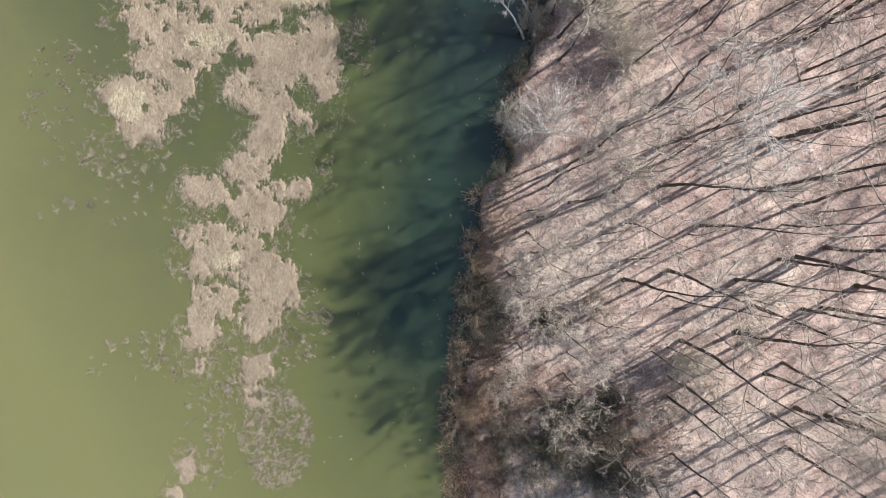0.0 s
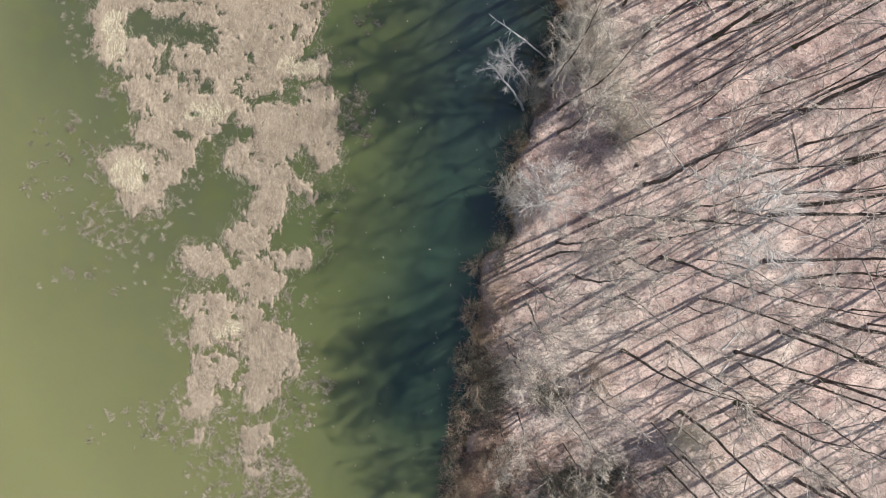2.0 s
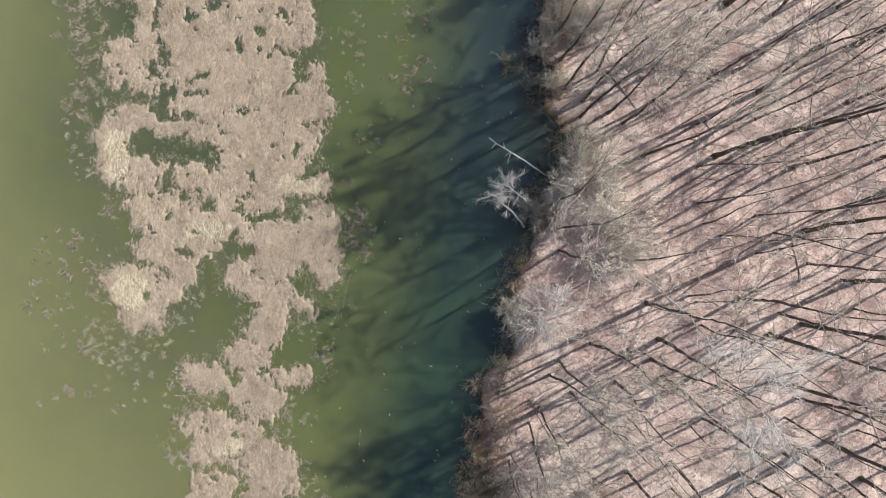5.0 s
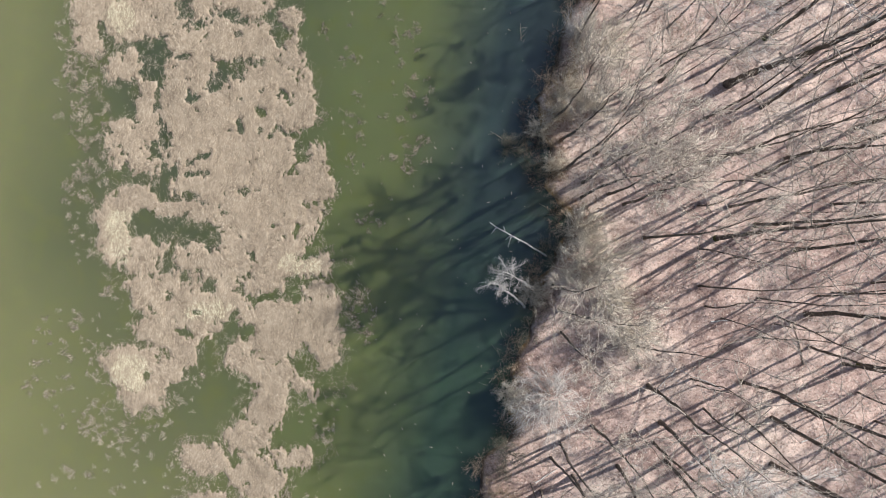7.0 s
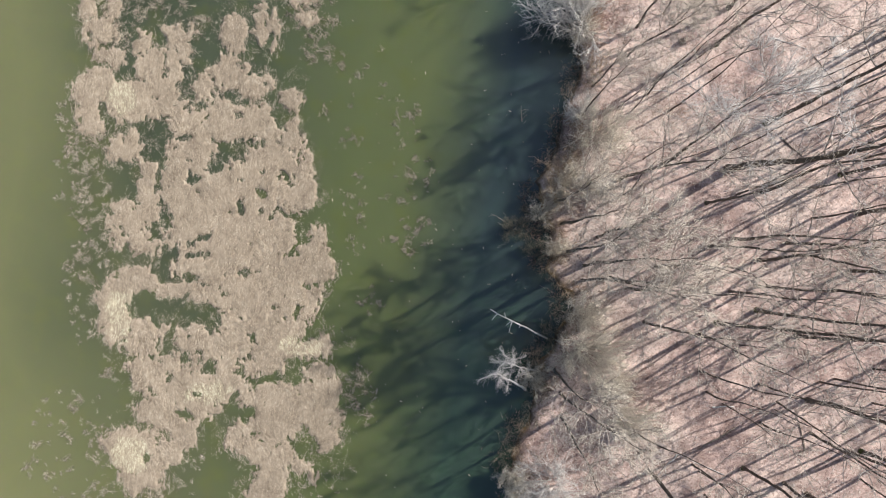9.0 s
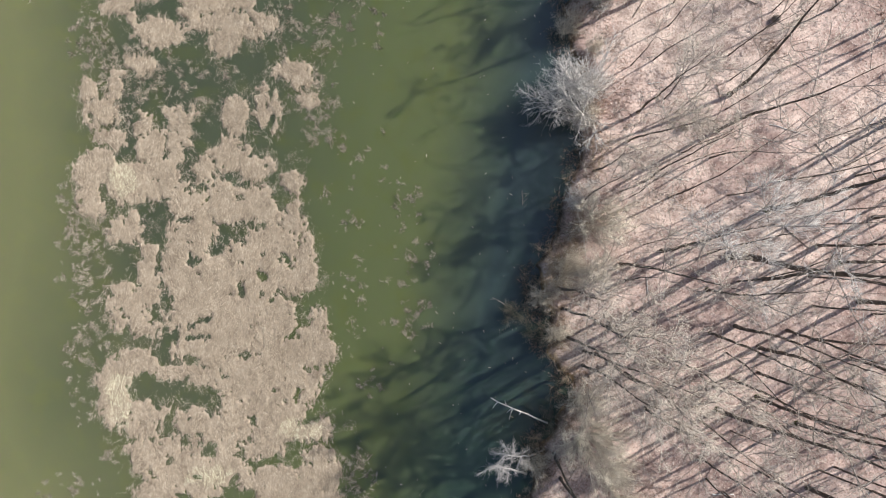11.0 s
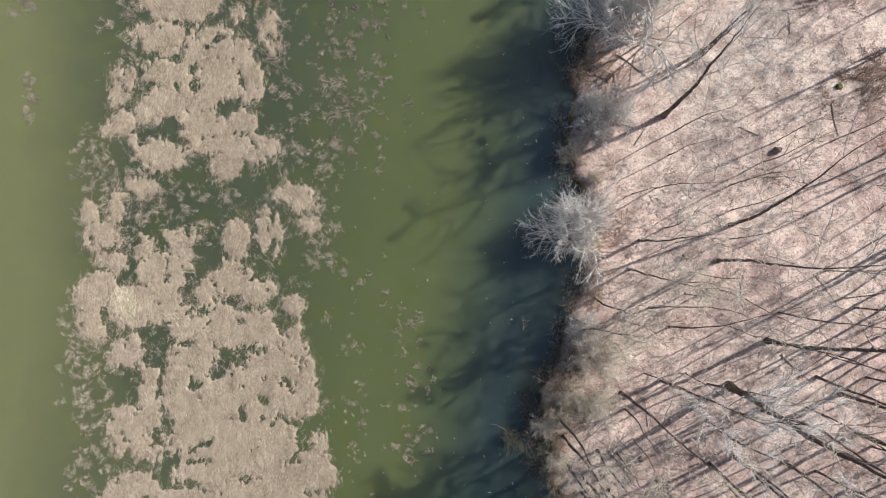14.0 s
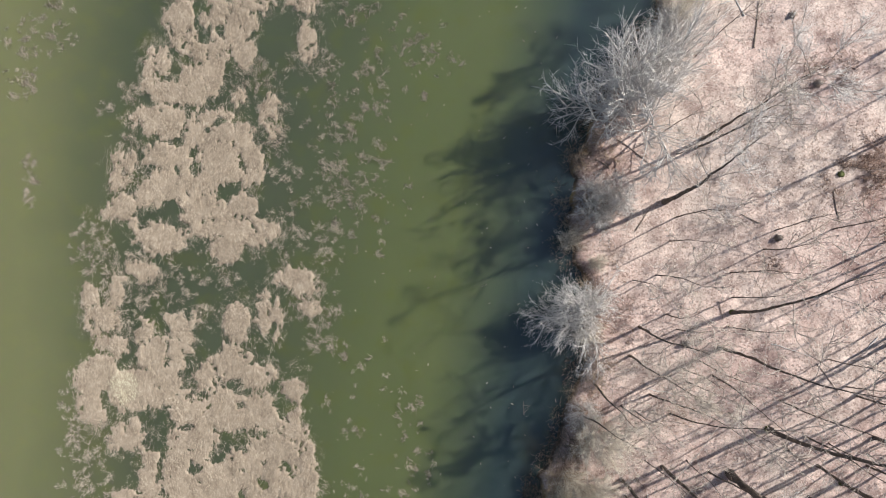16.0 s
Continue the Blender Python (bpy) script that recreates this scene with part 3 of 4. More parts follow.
def seams(x, y):
    """Clefts between the combed clumps of reed, 0 to 1."""
    w = fbm(x, y, 1.6, 83) * 2.0
    ridge = np.abs(fbm(x + w, y * 0.75 - w, 1.0, 81, 3) - 0.5)
    return np.clip(1 - ridge / 0.045, 0, 1) * np.clip((fbm(x, y, 2.4, 85) - 0.40) / 0.12, 0, 1)


def mat_field(x, y):
    wx, wy = x + (fbm(x, y, 1.3, 61) - 0.5) * 1.1, y + (fbm(x, y, 1.3, 63) - 0.5) * 1.1
    inside = np.minimum(lobes(wx, wy, LOBES), 0.5)
    inside = np.minimum(inside, -lobes(wx, wy, HOLES) * 1.5)
    hole = np.clip((fbm(x, y, 0.7, 75) - 0.66) / 0.06, 0, 1)
    return inside - hole * 0.6 - seams(x, y) * 0.22 + (fbm(x, y, 0.8, 23, 3) - 0.5) * 0.72 + (fbm(x * 1.6, y * 0.7, 0.22, 25, 2) - 0.5) * 0.75 + 0.1


def mat_top(x, y, s):
    """The top of the matted reeds: nearly flat, a finger's width over the water."""
    return 0.012 - 0.03 * seams(x, y) + 0.035 * np.clip(s / 0.25, 0, 1) + 0.04 * fbm(x, y, 0.9, 31) + 0.03 * fbm(x * 1.3, y * 0.6, 0.3, 33)


LOBES = MAT_A + MAT_B + MAT_C + MAT_D + MAT_E + MAT_F
HOLES = HOLES_SOUTH + HOLES_NORTH
STEP = 0.095
gx, gy = np.meshgrid(np.arange(-25.5, -5.0, STEP), np.arange(-17.0, 60.5, STEP))
field = mat_field(gx, gy)
solid = field > 0
rows_n, cols_n = gx.shape
island = np.zeros(gx.shape, int)
sizes = [0]
for j0, i0 in zip(*np.nonzero(solid)):
    if island[j0, i0]:
        continue
    mark = len(sizes)
    island[j0, i0] = mark
    stack, size = [(j0, i0)], 0
    while stack:
        j, i = stack.pop()
        size += 1
        for a, b in ((j + 1, i), (j - 1, i), (j, i + 1), (j, i - 1)):
            if 0 <= a < rows_n and 0 <= b < cols_n and solid[a, b] and not island[a, b]:
                island[a, b] = mark
                stack.append((a, b))
    sizes.append(size)
near = island.copy()
for _ in range(5):
    for shift, ax in ((1, 0), (-1, 0), (1, 1), (-1, 1)):
        moved = np.roll(near, shift, ax)
        near = np.where(near == 0, moved, near)
mat_z = np.where(solid, mat_top(gx, gy, field), -0.05)
nrng = np.random.default_rng(100)
jx, jy = nrng.uniform(-0.05, 0.05, gx.shape), nrng.uniform(-0.05, 0.05, gx.shape)
count = int(20.5 * 77.5 * 230)
sx, sy = nrng.uniform(-25.5, -5.2, count), nrng.uniform(-17.0, 60.2, count)
ss = mat_field(sx, sy)
keep = (ss > -0.4 * nrng.random(count) ** 2) & (seams(sx, sy) * 1.15 < nrng.random(count) + 0.15)
sx, sy, ss = sx[keep], sy[keep], ss[keep]
sid = near[((sy + 17.0) / STEP).round().astype(int).clip(0, rows_n - 1), ((sx + 25.5) / STEP).round().astype(int).clip(0, cols_n - 1)]
count = len(sx)
sz = np.where(ss > 0, mat_top(sx, sy, ss) + 0.03 * nrng.random(count), 0.0)
saz = np.where(nrng.random(count) < 0.5, radians(90), radians(-90)) + nrng.normal(0, 0.5, count) + (fbm(sx, sy, 2.5, 41) - 0.5) * 2.2
pale = lobes(sx, sy, PALE) + 0.22 + (fbm(sx, sy, 0.6, 43) - 0.5) * 1.0 > 0.05
fn = int(20.5 * 77.5 * 24)
fx, fy = nrng.uniform(-25.5, -5.2, fn), nrng.uniform(-17.0, 60.2, fn)
fs = mat_field(fx, fy)
keep = (fs > -0.6) & (fs < 0.14) & (lobes(fx, fy, LOBES) < 0.5) & (fbm(fx, fy, 1.1, 77) > 0.44)
fx, fy = np.repeat(fx[keep], 10), np.repeat(fy[keep], 10)
fx, fy = fx + nrng.normal(0, 0.08, len(fx)), fy + nrng.normal(0, 0.08, len(fy))
fid = near[((fy + 17.0) / STEP).round().astype(int).clip(0, rows_n - 1), ((fx + 25.5) / STEP).round().astype(int).clip(0, cols_n - 1)]
order = [k for k in range(1, len(sizes)) if sizes[k] > 60]
loose = ~np.isin(fid, order)


def reed_mat(k):
    """One island of matted reeds: the thatch, the stalks on it and the broken fringe."""
    cell = island == k
    cx, cy = float(gx[cell].mean()), float(gy[cell].mean())
    mat = tagged(new("reed_mat"), "wide flattened mat of dead tan reeds afloat on the pond" if sizes[k] > 1500 else "small flattened patch of dead tan reeds in the pond", "reed bed", "dead reed mats")
    mat.location = (cx, cy, 0)
    c = cell[:-1, :-1] | cell[1:, :-1] | cell[:-1, 1:] | cell[1:, 1:]
    j, i = np.nonzero(c)
    q = np.stack([j * cols_n + i, j * cols_n + i + 1, (j + 1) * cols_n + i + 1, (j + 1) * cols_n + i], 1)
    used_v, inv = np.unique(q.ravel(), return_inverse=True)
    z = np.where(cell, mat_z, -0.05)
    v = np.stack([(gx + jx).ravel() - cx, (gy + jy).ravel() - cy, z.ravel()], 1)[used_v]
    part("thatch", mesh_of("thatch", v, inv.reshape(-1, 4), THATCH), mat)
    for flag, name, m in ((False, "straw", STRAW), (True, "pale_straw", PALE_STRAW)):
        p = (sid == k) & (pale == flag)
        n = int(p.sum())
        if n > 20:
            me = spikes(nrng, sx[p] - cx, sy[p] - cy, sz[p], saz[p], nrng.uniform(0.10, 0.36, n), nrng.uniform(-0.03, 0.16, n), nrng.uniform(0.009, 0.019, n), name, m)
            part(name, me, mat, "pale yellow reed stalks" if flag else "loose dead reed stalks", "stuff")
    p = fid == k
    n = int(p.sum())
    if n > 20:
        me = blades(nrng, fx[p] - cx, fy[p] - cy, np.full(n, -0.02), np.where(nrng.random(n) < 0.5, 1.57, -1.57) + nrng.normal(0, 0.7, n), nrng.uniform(0.06, 0.26, n), nrng.uniform(0.05, 0.8, n), nrng.uniform(0.011, 0.027, n), "fringe", TUFT, 0.6)
        part("fringe", me, mat, "broken reed ends round the mat", "stuff")


for k in order:
    reed_mat(k)
n = int(loose.sum())
tagged(new("reed_litter", spikes(nrng, fx[loose], fy[loose], np.full(n, -0.02), nrng.uniform(0, 6.28, n), nrng.uniform(0.06, 0.24, n), nrng.uniform(0.05, 0.9, n), nrng.uniform(0.012, 0.028, n), "reed_litter", TUFT)),
       "broken dead reed ends between the mats", "reeds", kind="stuff")

# ---- tussocks of broken reed standing in the water: centre, half-widths and number of a stretch ----
TUSSOCKS_A = [
    (-24.2, 9.6, 3.0, 4.2, 62), (-21.0, 6.2, 2.8, 1.3, 42), (-16.9, 8.5, 0.9, 1.5, 10), (-24.5, 2.7, 2.2, 1.1, 8), (-21.1, 3.4, 1.9, 1.5, 12), (-17.8, 2.6, 0.9, 1.5, 12), (-18.8, -5.9, 1.5, 2.2, 20), (-9.6, -4.2, 1.7, 2.2, 40),
    (-11.4, -6.8, 2.2, 1.1, 30), (-15.9, -9.0, 2.2, 2.2, 50), (-11.6, -12.8, 2.1, 2.9, 250), (-12.5, -9.6, 0.9, 1.3, 36), (-16.1, -13.5, 1.9, 2.2, 35), (-8.5, 6.2, 1.3, 1.5, 15), (-5.7, 13.1, 1.1, 1.9, 15), (-9.3, 1.0, 0.7, 0.4, 4), (-17.9, -1.1, 0.6, 0.9, 8),
    (-21.9, -7.4, 2.2, 1.5, 10), (-10.8, 1.0, 0.6, 1.5, 10), (-14.7, -6.0, 2.2, 0.7, 15),
]
TUSSOCKS_B = [
    (-23.1, 29.6, 1.5, 2.2, 50), (-23.1, 25.5, 1.5, 2.2, 40), (-23.5, 22.2, 1.5, 1.1, 20), (-22.8, 17.7, 1.5, 1.1, 15), (-21.9, 14.7, 0.6, 0.4, 5), (-6.0, 30.0, 0.7, 0.7, 5), (-2.3, 30.7, 0.9, 1.9, 12), (-1.9, 27.7, 1.3, 1.1, 12),
    (-2.0, 23.6, 1.3, 1.1, 14), (-6.0, 26.3, 1.5, 1.1, 7), (-4.7, 18.9, 0.9, 0.9, 5), (-5.5, 13.3, 0.9, 1.3, 12), (-8.1, 35.6, 1.1, 0.7, 10), (-7.4, 31.9, 0.7, 0.7, 3), (-7.8, 20.4, 0.6, 0.7, 5), (-24.2, 32.2, 1.1, 2.2, 15),
]
TUSSOCKS_C = [
    (-23.2, 42.0, 1.3, 1.5, 35), (-20.6, 40.5, 1.9, 1.1, 30), (-21.7, 38.2, 1.9, 1.5, 45), (-17.6, 40.4, 1.5, 0.9, 15), (-16.9, 37.5, 1.5, 1.5, 25), (-19.1, 38.6, 1.1, 1.1, 15), (-14.6, 40.0, 1.5, 0.6, 10), (-8.3, 38.1, 1.5, 1.5, 22),
    (-7.9, 35.9, 1.1, 1.1, 8), (-8.2, 45.9, 1.9, 1.5, 25), (-6.0, 45.5, 1.9, 1.1, 22), (-6.7, 48.5, 1.5, 1.5, 22), (-10.1, 42.6, 0.9, 1.5, 16), (-7.5, 42.9, 1.5, 0.7, 14), (-10.8, 48.6, 0.7, 2.2, 20), (-13.0, 52.7, 0.9, 1.1, 18),
    (-11.2, 53.8, 1.1, 1.1, 12),
]
TUSSOCKS_D = [
    (-4.5, 52.6, 1.1, 1.5, 18), (-1.4, 55.2, 1.5, 1.1, 8), (0.8, 54.1, 0.7, 0.6, 4), (-7.4, 54.2, 1.1, 1.1, 10), (-9.7, 54.2, 0.7, 0.7, 8), (-28.0, 55.5, 1.5, 1.9, 15), (-25.8, 55.9, 1.5, 1.1, 15), (-27.7, 52.5, 0.9, 1.1, 12),
    (-27.3, 46.9, 0.4, 1.9, 14), (-22.4, 51.3, 0.6, 0.4, 4), (-20.5, 52.4, 0.9, 0.6, 10), (-20.9, 47.9, 1.1, 1.5, 20), (-25.8, 57.7, 1.5, 0.7, 10), (-5.9, 57.5, 1.1, 0.7, 10),
]
TUSSOCKS_E = [
    (-8.2, 50.8, 2.2, 2.2, 18), (-5.2, 48.9, 2.2, 2.2, 16), (-2.9, 56.0, 3.0, 1.9, 16), (-6.0, 42.6, 2.2, 1.5, 14), (-3.8, 45.9, 1.9, 2.2, 9), (-0.7, 53.3, 1.9, 1.5, 7), (-8.3, 40.7, 1.9, 1.5, 10),
]
TUSSOCKS_F = [
    (-5.2, 34.1, 2.2, 1.9, 8), (-6.8, 24.1, 1.9, 2.2, 8), (-5.0, 21.4, 1.9, 2.2, 7), (-3.1, 25.5, 2.2, 2.2, 9), (-23.9, 20.3, 1.1, 1.5, 12), (-24.6, 27.4, 0.9, 2.2, 14),
]
TUSSOCKS = [TUSSOCKS_A, TUSSOCKS_B, TUSSOCKS_C, TUSSOCKS_D, TUSSOCKS_E, TUSSOCKS_F]


def tussock_mesh(seed, size, stalks):
    """Broken stalks along a short crooked line, most of them bent over the same way."""
    rng = np.random.default_rng(seed)
    u = rng.uniform(-1, 1, stalks)
    curl = rng.uniform(-1.2, 1.2)
    x = (0.2 * u + rng.normal(0, 0.035, stalks)) * size
    y = (0.18 * curl * (u * u - 0.4) + 0.08 * np.sin(u * 7 + seed) + rng.normal(0, 0.05, stalks)) * size
    az = rng.uniform(0, 6.283) + np.where(rng.random(stalks) < 0.3, 3.14, 0.0) + rng.normal(0, 0.75, stalks)
    return blades(rng, x, y, np.full(stalks, -0.02), az, rng.uniform(0.06, 0.30, stalks) * size, rng.uniform(0.0, 1.0, stalks), rng.uniform(0.011, 0.03, stalks), "tussock", TUFT, 0.8)


tussock_meshes = [tussock_mesh(300 + k, 0.75 + 0.06 * k, 32 + 6 * k) for k in range(12)]
rng = random.Random(7)
spots = []
for stretch in TUSSOCKS:
    for cx, cy, rx, ry, n in stretch:
        for _ in range(round(n * 1.55)):
            a, r = rng.uniform(0, 6.283), math.sqrt(rng.random())
            spots.append((cx + math.cos(a) * r * rx * 1.15, cy + math.sin(a) * r * ry * 1.15))
rng.shuffle(spots)
rest_v, rest_f = [], []
for k, (x, y) in enumerate(spots):
    me = rng.choice(tussock_meshes)
    m = pose(x, y, 0, 0, 0, rng.uniform(0, 360)) @ Matrix.Scale(rng.uniform(0.45, 1.0) if y < 34 else rng.uniform(0.55, 1.05), 4)
    if k < 290:
        ob = tagged(new("reed_tussock", me), "broken tuft of dead reeds standing in shallow water", "reeds", "dead reed tussocks")
        ob.matrix_world = m
    else:
        base = len(rest_v)
        rest_v += [(m @ v.co)[:] for v in me.vertices]
        rest_f += [tuple(base + i for i in p.vertices) for p in me.polygons]
tagged(new("reed_tufts", mesh_of("reed_tufts", rest_v, rest_f, TUFT, False)), "scattered small tufts of dead reeds in the water", "reeds", kind="stuff")

# bits of leaf and stalk afloat
nrng = np.random.default_rng(12)
n = 340
x, y = nrng.uniform(-9, 8, n), nrng.uniform(-16, 58, n)
ok = x < np.interp(y, [s[0] for s in SHORE], [s[1] for s in SHORE]) - 0.8
x, y = x[ok], y[ok]
n = len(x)
tagged(new("floating_debris", blades(nrng, x, y, np.full(n, 0.005), nrng.uniform(0, 6.28, n), nrng.uniform(0.06, 0.24, n), nrng.uniform(0, 0.15, n), nrng.uniform(0.02, 0.07, n), "floating_debris", STRAW, 0.02)),
       "bits of pale stalk and leaf afloat on the pond", "debris", kind="stuff")

# ---- shrubs along the bank: middle of the crown, its radius and kind (silver, cream, tan, dull green) ----
BUSHES = [
    (5.6, 8.1, 2.5, 's'), (2.1, 3.1, 1.2, 't'), (3.6, 1.2, 2.0, 't'), (10.4, 13.7, 1.6, 'c'), (6.0, -4.7, 1.5, 'd'), (9.4, -3.9, 1.9, 't'),
    (1.2, -10.9, 1.9, 't'), (5.8, -13.5, 2.4, 'd'), (9.3, -14.7, 2.1, 'd'), (3.6, -12.0, 1.8, 'd'), (6.7, -11.0, 1.8, 'd'), (7.6, -13.2, 1.9, 'd'),
    (4.9, -15.3, 1.9, 'd'), (10.4, -12.5, 1.6, 'd'), (11.5, -15.1, 1.9, 'd'), (2.6, -9.1, 1.4, 't'), (14.7, -7.5, 1.9, 'c'), (13.6, -10.4, 1.9, 'd'),
    (16.7, -9.4, 1.8, 't'), (19.0, -6.2, 1.6, 'd'), (10.0, 29.5, 2.3, 'c'), (6.8, 26.0, 1.6, 't'), (6.0, 22.3, 1.2, 'd'), (8.9, 15.8, 2.3, 'c'),
    (11.1, 11.8, 2.4, 'c'), (10.9, 45.4, 1.9, 's'), (7.7, 38.0, 3.6, 's'), (7.6, 26.7, 2.1, 't'), (9.3, 26.3, 2.0, 'c'), (4.3, 23.6, 1.1, 'd'),
    (10.0, 43.7, 1.6, 'd'), (11.6, 50.9, 3.0, 's'), (14.6, 54.6, 1.8, 's'), (9.5, 44.3, 1.9, 's'), (11.0, 47.7, 1.6, 't'),
    (7.9, 26.9, 1.6, 'c'), (4.8, 23.8, 1.2, 'd'),
]
# ---- trees: foot of each trunk and its class of size, 1 a sapling to 4 a veteran ----
TREES_SOUTH = [
    (12.7, 8.3, 3), (10.7, 3.2, 3), (16.0, 1.0, 2), (20.2, 3.3, 3), (18.5, 8.4, 2), (21.0, 7.5, 2), (22.4, 6.8, 3), (22.6, 12.6, 3),
    (23.8, -0.5, 3), (11.8, -1.1, 1), (11.2, -2.4, 2), (14.0, -1.8, 2), (19.2, -4.1, 2), (25.9, -3.0, 3), (18.3, -5.8, 3), (23.9, -11.3, 3),
    (23.7, -4.4, 2), (18.3, -12.4, 1), (19.0, -10.3, 1), (25.8, 9.4, 3), (14.7, -6.3, 2), (13.9, -9.9, 2), (21.2, -7.8, 2), (13.5, 21.2, 3),
]
TREES_MIDDLE = [
    (10.6, 20.5, 2), (12.7, 17.6, 2), (17.2, 17.5, 3), (22.3, 19.0, 1), (22.0, 16.7, 3), (23.1, 12.4, 3), (22.7, 10.6, 2), (24.8, 9.5, 2),
    (17.3, 12.5, 1), (18.1, 19.5, 2), (21.6, 22.5, 2), (12.9, 4.7, 2), (13.6, 3.6, 2), (9.9, 0.5, 1), (18.2, -2.5, 2), (22.0, 2.1, 3),
    (20.4, 6.1, 3), (18.2, 27.3, 4), (20.5, 30.1, 3), (11.4, 26.8, 2), (9.9, 23.1, 2), (16.7, 25.1, 2), (20.2, 25.7, 3), (19.9, 21.4, 3),
]
TREES_NORTH = [
    (26.0, 24.2, 3), (13.4, 21.2, 2), (16.8, 22.4, 2), (19.8, 19.8, 2), (23.4, 21.9, 2), (11.5, 31.5, 1), (11.2, 31.7, 1), (15.5, 33.1, 1),
    (18.4, 22.8, 2), (24.4, 19.5, 2), (25.5, 20.7, 3), (13.1, 17.7, 2), (16.8, 17.3, 3), (19.7, 18.3, 3), (11.1, 22.9, 1), (14.4, 44.6, 4),
    (18.4, 37.5, 3), (17.6, 35.2, 2), (15.4, 33.9, 1), (18.4, 40.0, 1), (12.3, 39.6, 1), (13.7, 39.9, 1), (14.4, 37.4, 1), (16.4, 48.1, 2),
]
TREES_THIN = [
    (20.5, 41.5, 1), (15.2, 47.7, 1), (13.7, 48.7, 1), (16.4, 53.9, 1), (15.1, 43.6, 1), (14.7, 42.1, 1), (23.6, 27.8, 2), (25.0, 26.7, 2),
    (12.3, 31.2, 1), (18.2, 31.1, 1),
]
LABELS = {1: "slender leafless young tree in leaf litter", 2: "tall thin leafless woodland tree", 3: "tall leafless hardwood with dark crooked trunk", 4: "large old leafless hardwood with thick dark trunk"}
PROTOS = {
    1: [bare_tree(11 + k, 9.0, 0.05, 5, 0.35, twigs=2, label=LABELS[1]) for k in range(3)],
    2: [bare_tree(21 + k, 15.0, 0.11, 7, 0.45, twigs=4, label=LABELS[2], thick=0.75, moss=(0, 0, 0, 0.5)[k], slim=0.75) for k in range(4)],
    3: [bare_tree(31 + k, 18.5, 0.14, 7, 0.46, twigs=4, label=LABELS[3], thick=0.75, moss=(0.5, 0, 0.6, 0, 0)[k], slim=0.75) for k in range(5)],
    4: [bare_tree(41 + k, 20.5, 0.225, 9, 0.45, twigs=12, label=LABELS[4], thick=0.7, slim=0.5, twig=BUSH_TWIG) for k in range(2)],
}
PROTOS[0] = [bare_tree(81 + k, 17.5, 0.11, 7, 0.5, twigs=2, label=LABELS[3], slim=0.8) for k in range(3)]
PROTOS[5] = [bare_tree(91 + k, 14.5, 0.11, 9, 0.6, twigs=16, thick=0.6, label="slim pale tree with a dense hazy crown of twigs", twig=BUSH_TWIG) for k in range(2)]
rng = random.Random(3)
used = set()


PROTOS[6] = [bare_tree(101 + k, 13.5, 0.10, 13, 0.32, -0.04, 15, "bank-side tree with a dense grey crown of fine twigs", thick=0.7, reach=0.42, slim=0.4) for k in range(3)]


# how far west the wood's shade reaches over the pond: y and x
SHADE = [(-60, 4.0), (-17, 1.0), (-14, -3.5), (-11.6, -5.3), (-7.6, -7.0), (-1.3, -8.3), (5.2, -7.0), (11, -7.3), (16.9, -7.0), (20.6, -5.7), (23.5, -3.3), (28, -1.8), (31.8, -3.2), (35.6, -3.5),
         (39.8, -1.0), (43.9, 0.2), (46.8, 2.4), (50.5, 2.6), (56, 5.0), (70, 10.0)]
TALL = {0: 17.5, 1: 9.0, 2: 15.0, 3: 18.5, 4: 20.5, 5: 14.5, 6: 13.5, 7: 16.5, 8: 14.0}


def tallest(x, y):
    """The height at which a tree's shadow just reaches the rim of the shade."""
    run = 1 / math.tan(SUN_ELEVATION)
    h = 8.0
    for _ in range(25):
        rim = float(np.interp(y - h * run * math.sin(SUN_AZIMUTH), [q[0] for q in SHADE], [q[1] for q in SHADE]))
        h = 0.5 * h + 0.5 * (x - rim) / (run * math.cos(SUN_AZIMUTH))
    return h


def plant(x, y, size, tip=2):
    proto = rng.choice(PROTOS[size])
    grow = rng.uniform(0.9, 1.1)
    if x < 27:
        grow = max(min(grow, (1.1 if y < 6 else 1.22 if y < 28 else 1.0 if size != 4 else 0.9) * tallest(x, y) / TALL[size]), 0.4)
    m = pose(x, y, ground_z(x, y), rng.uniform(-tip, tip), rng.uniform(-tip, tip), rng.uniform(0, 360)) @ Matrix.Scale(grow, 4)
    if proto.name not in used:
        used.add(proto.name)
        proto.matrix_basis = m
        return proto
    return copy_thing(proto, m)


planted = []
PROTOS[7] = [bare_tree(111 + k, 16.5, 0.115, 10, 0.45, twigs=7, thick=0.75, label=LABELS[2], reach=0.55, slim=0.6) for k in range(4)]
for group in (TREES_SOUTH, TREES_MIDDLE, TREES_NORTH, TREES_THIN):
    for x, y, size in group:
        if all((x - a) ** 2 + (y - b) ** 2 > 0.6 for a, b in planted):
            planted.append((x, y))
            inland = x - float(np.interp(y, [s[0] for s in SHORE], [s[1] for s in SHORE]))
            plant(x, y, 7 if size in (2, 3) and inland < 8 else size)
for _ in range(12):
    x, y = rng.uniform(12, 23), rng.uniform(-21, -8)
    if all((x - a) ** 2 + (y - b) ** 2 > 1.0 for a, b in planted):
        planted.append((x, y))
        plant(x, y, rng.choice((7, 6, 5)))
for x, y in ((8.9, 20.3), (7.9, 22.2), (7.6, 24.0), (7.2, 25.4)):
    if all((x - a) ** 2 + (y - b) ** 2 > 0.5 for a, b in planted):
        planted.append((x, y))
        plant(x, y, 7)
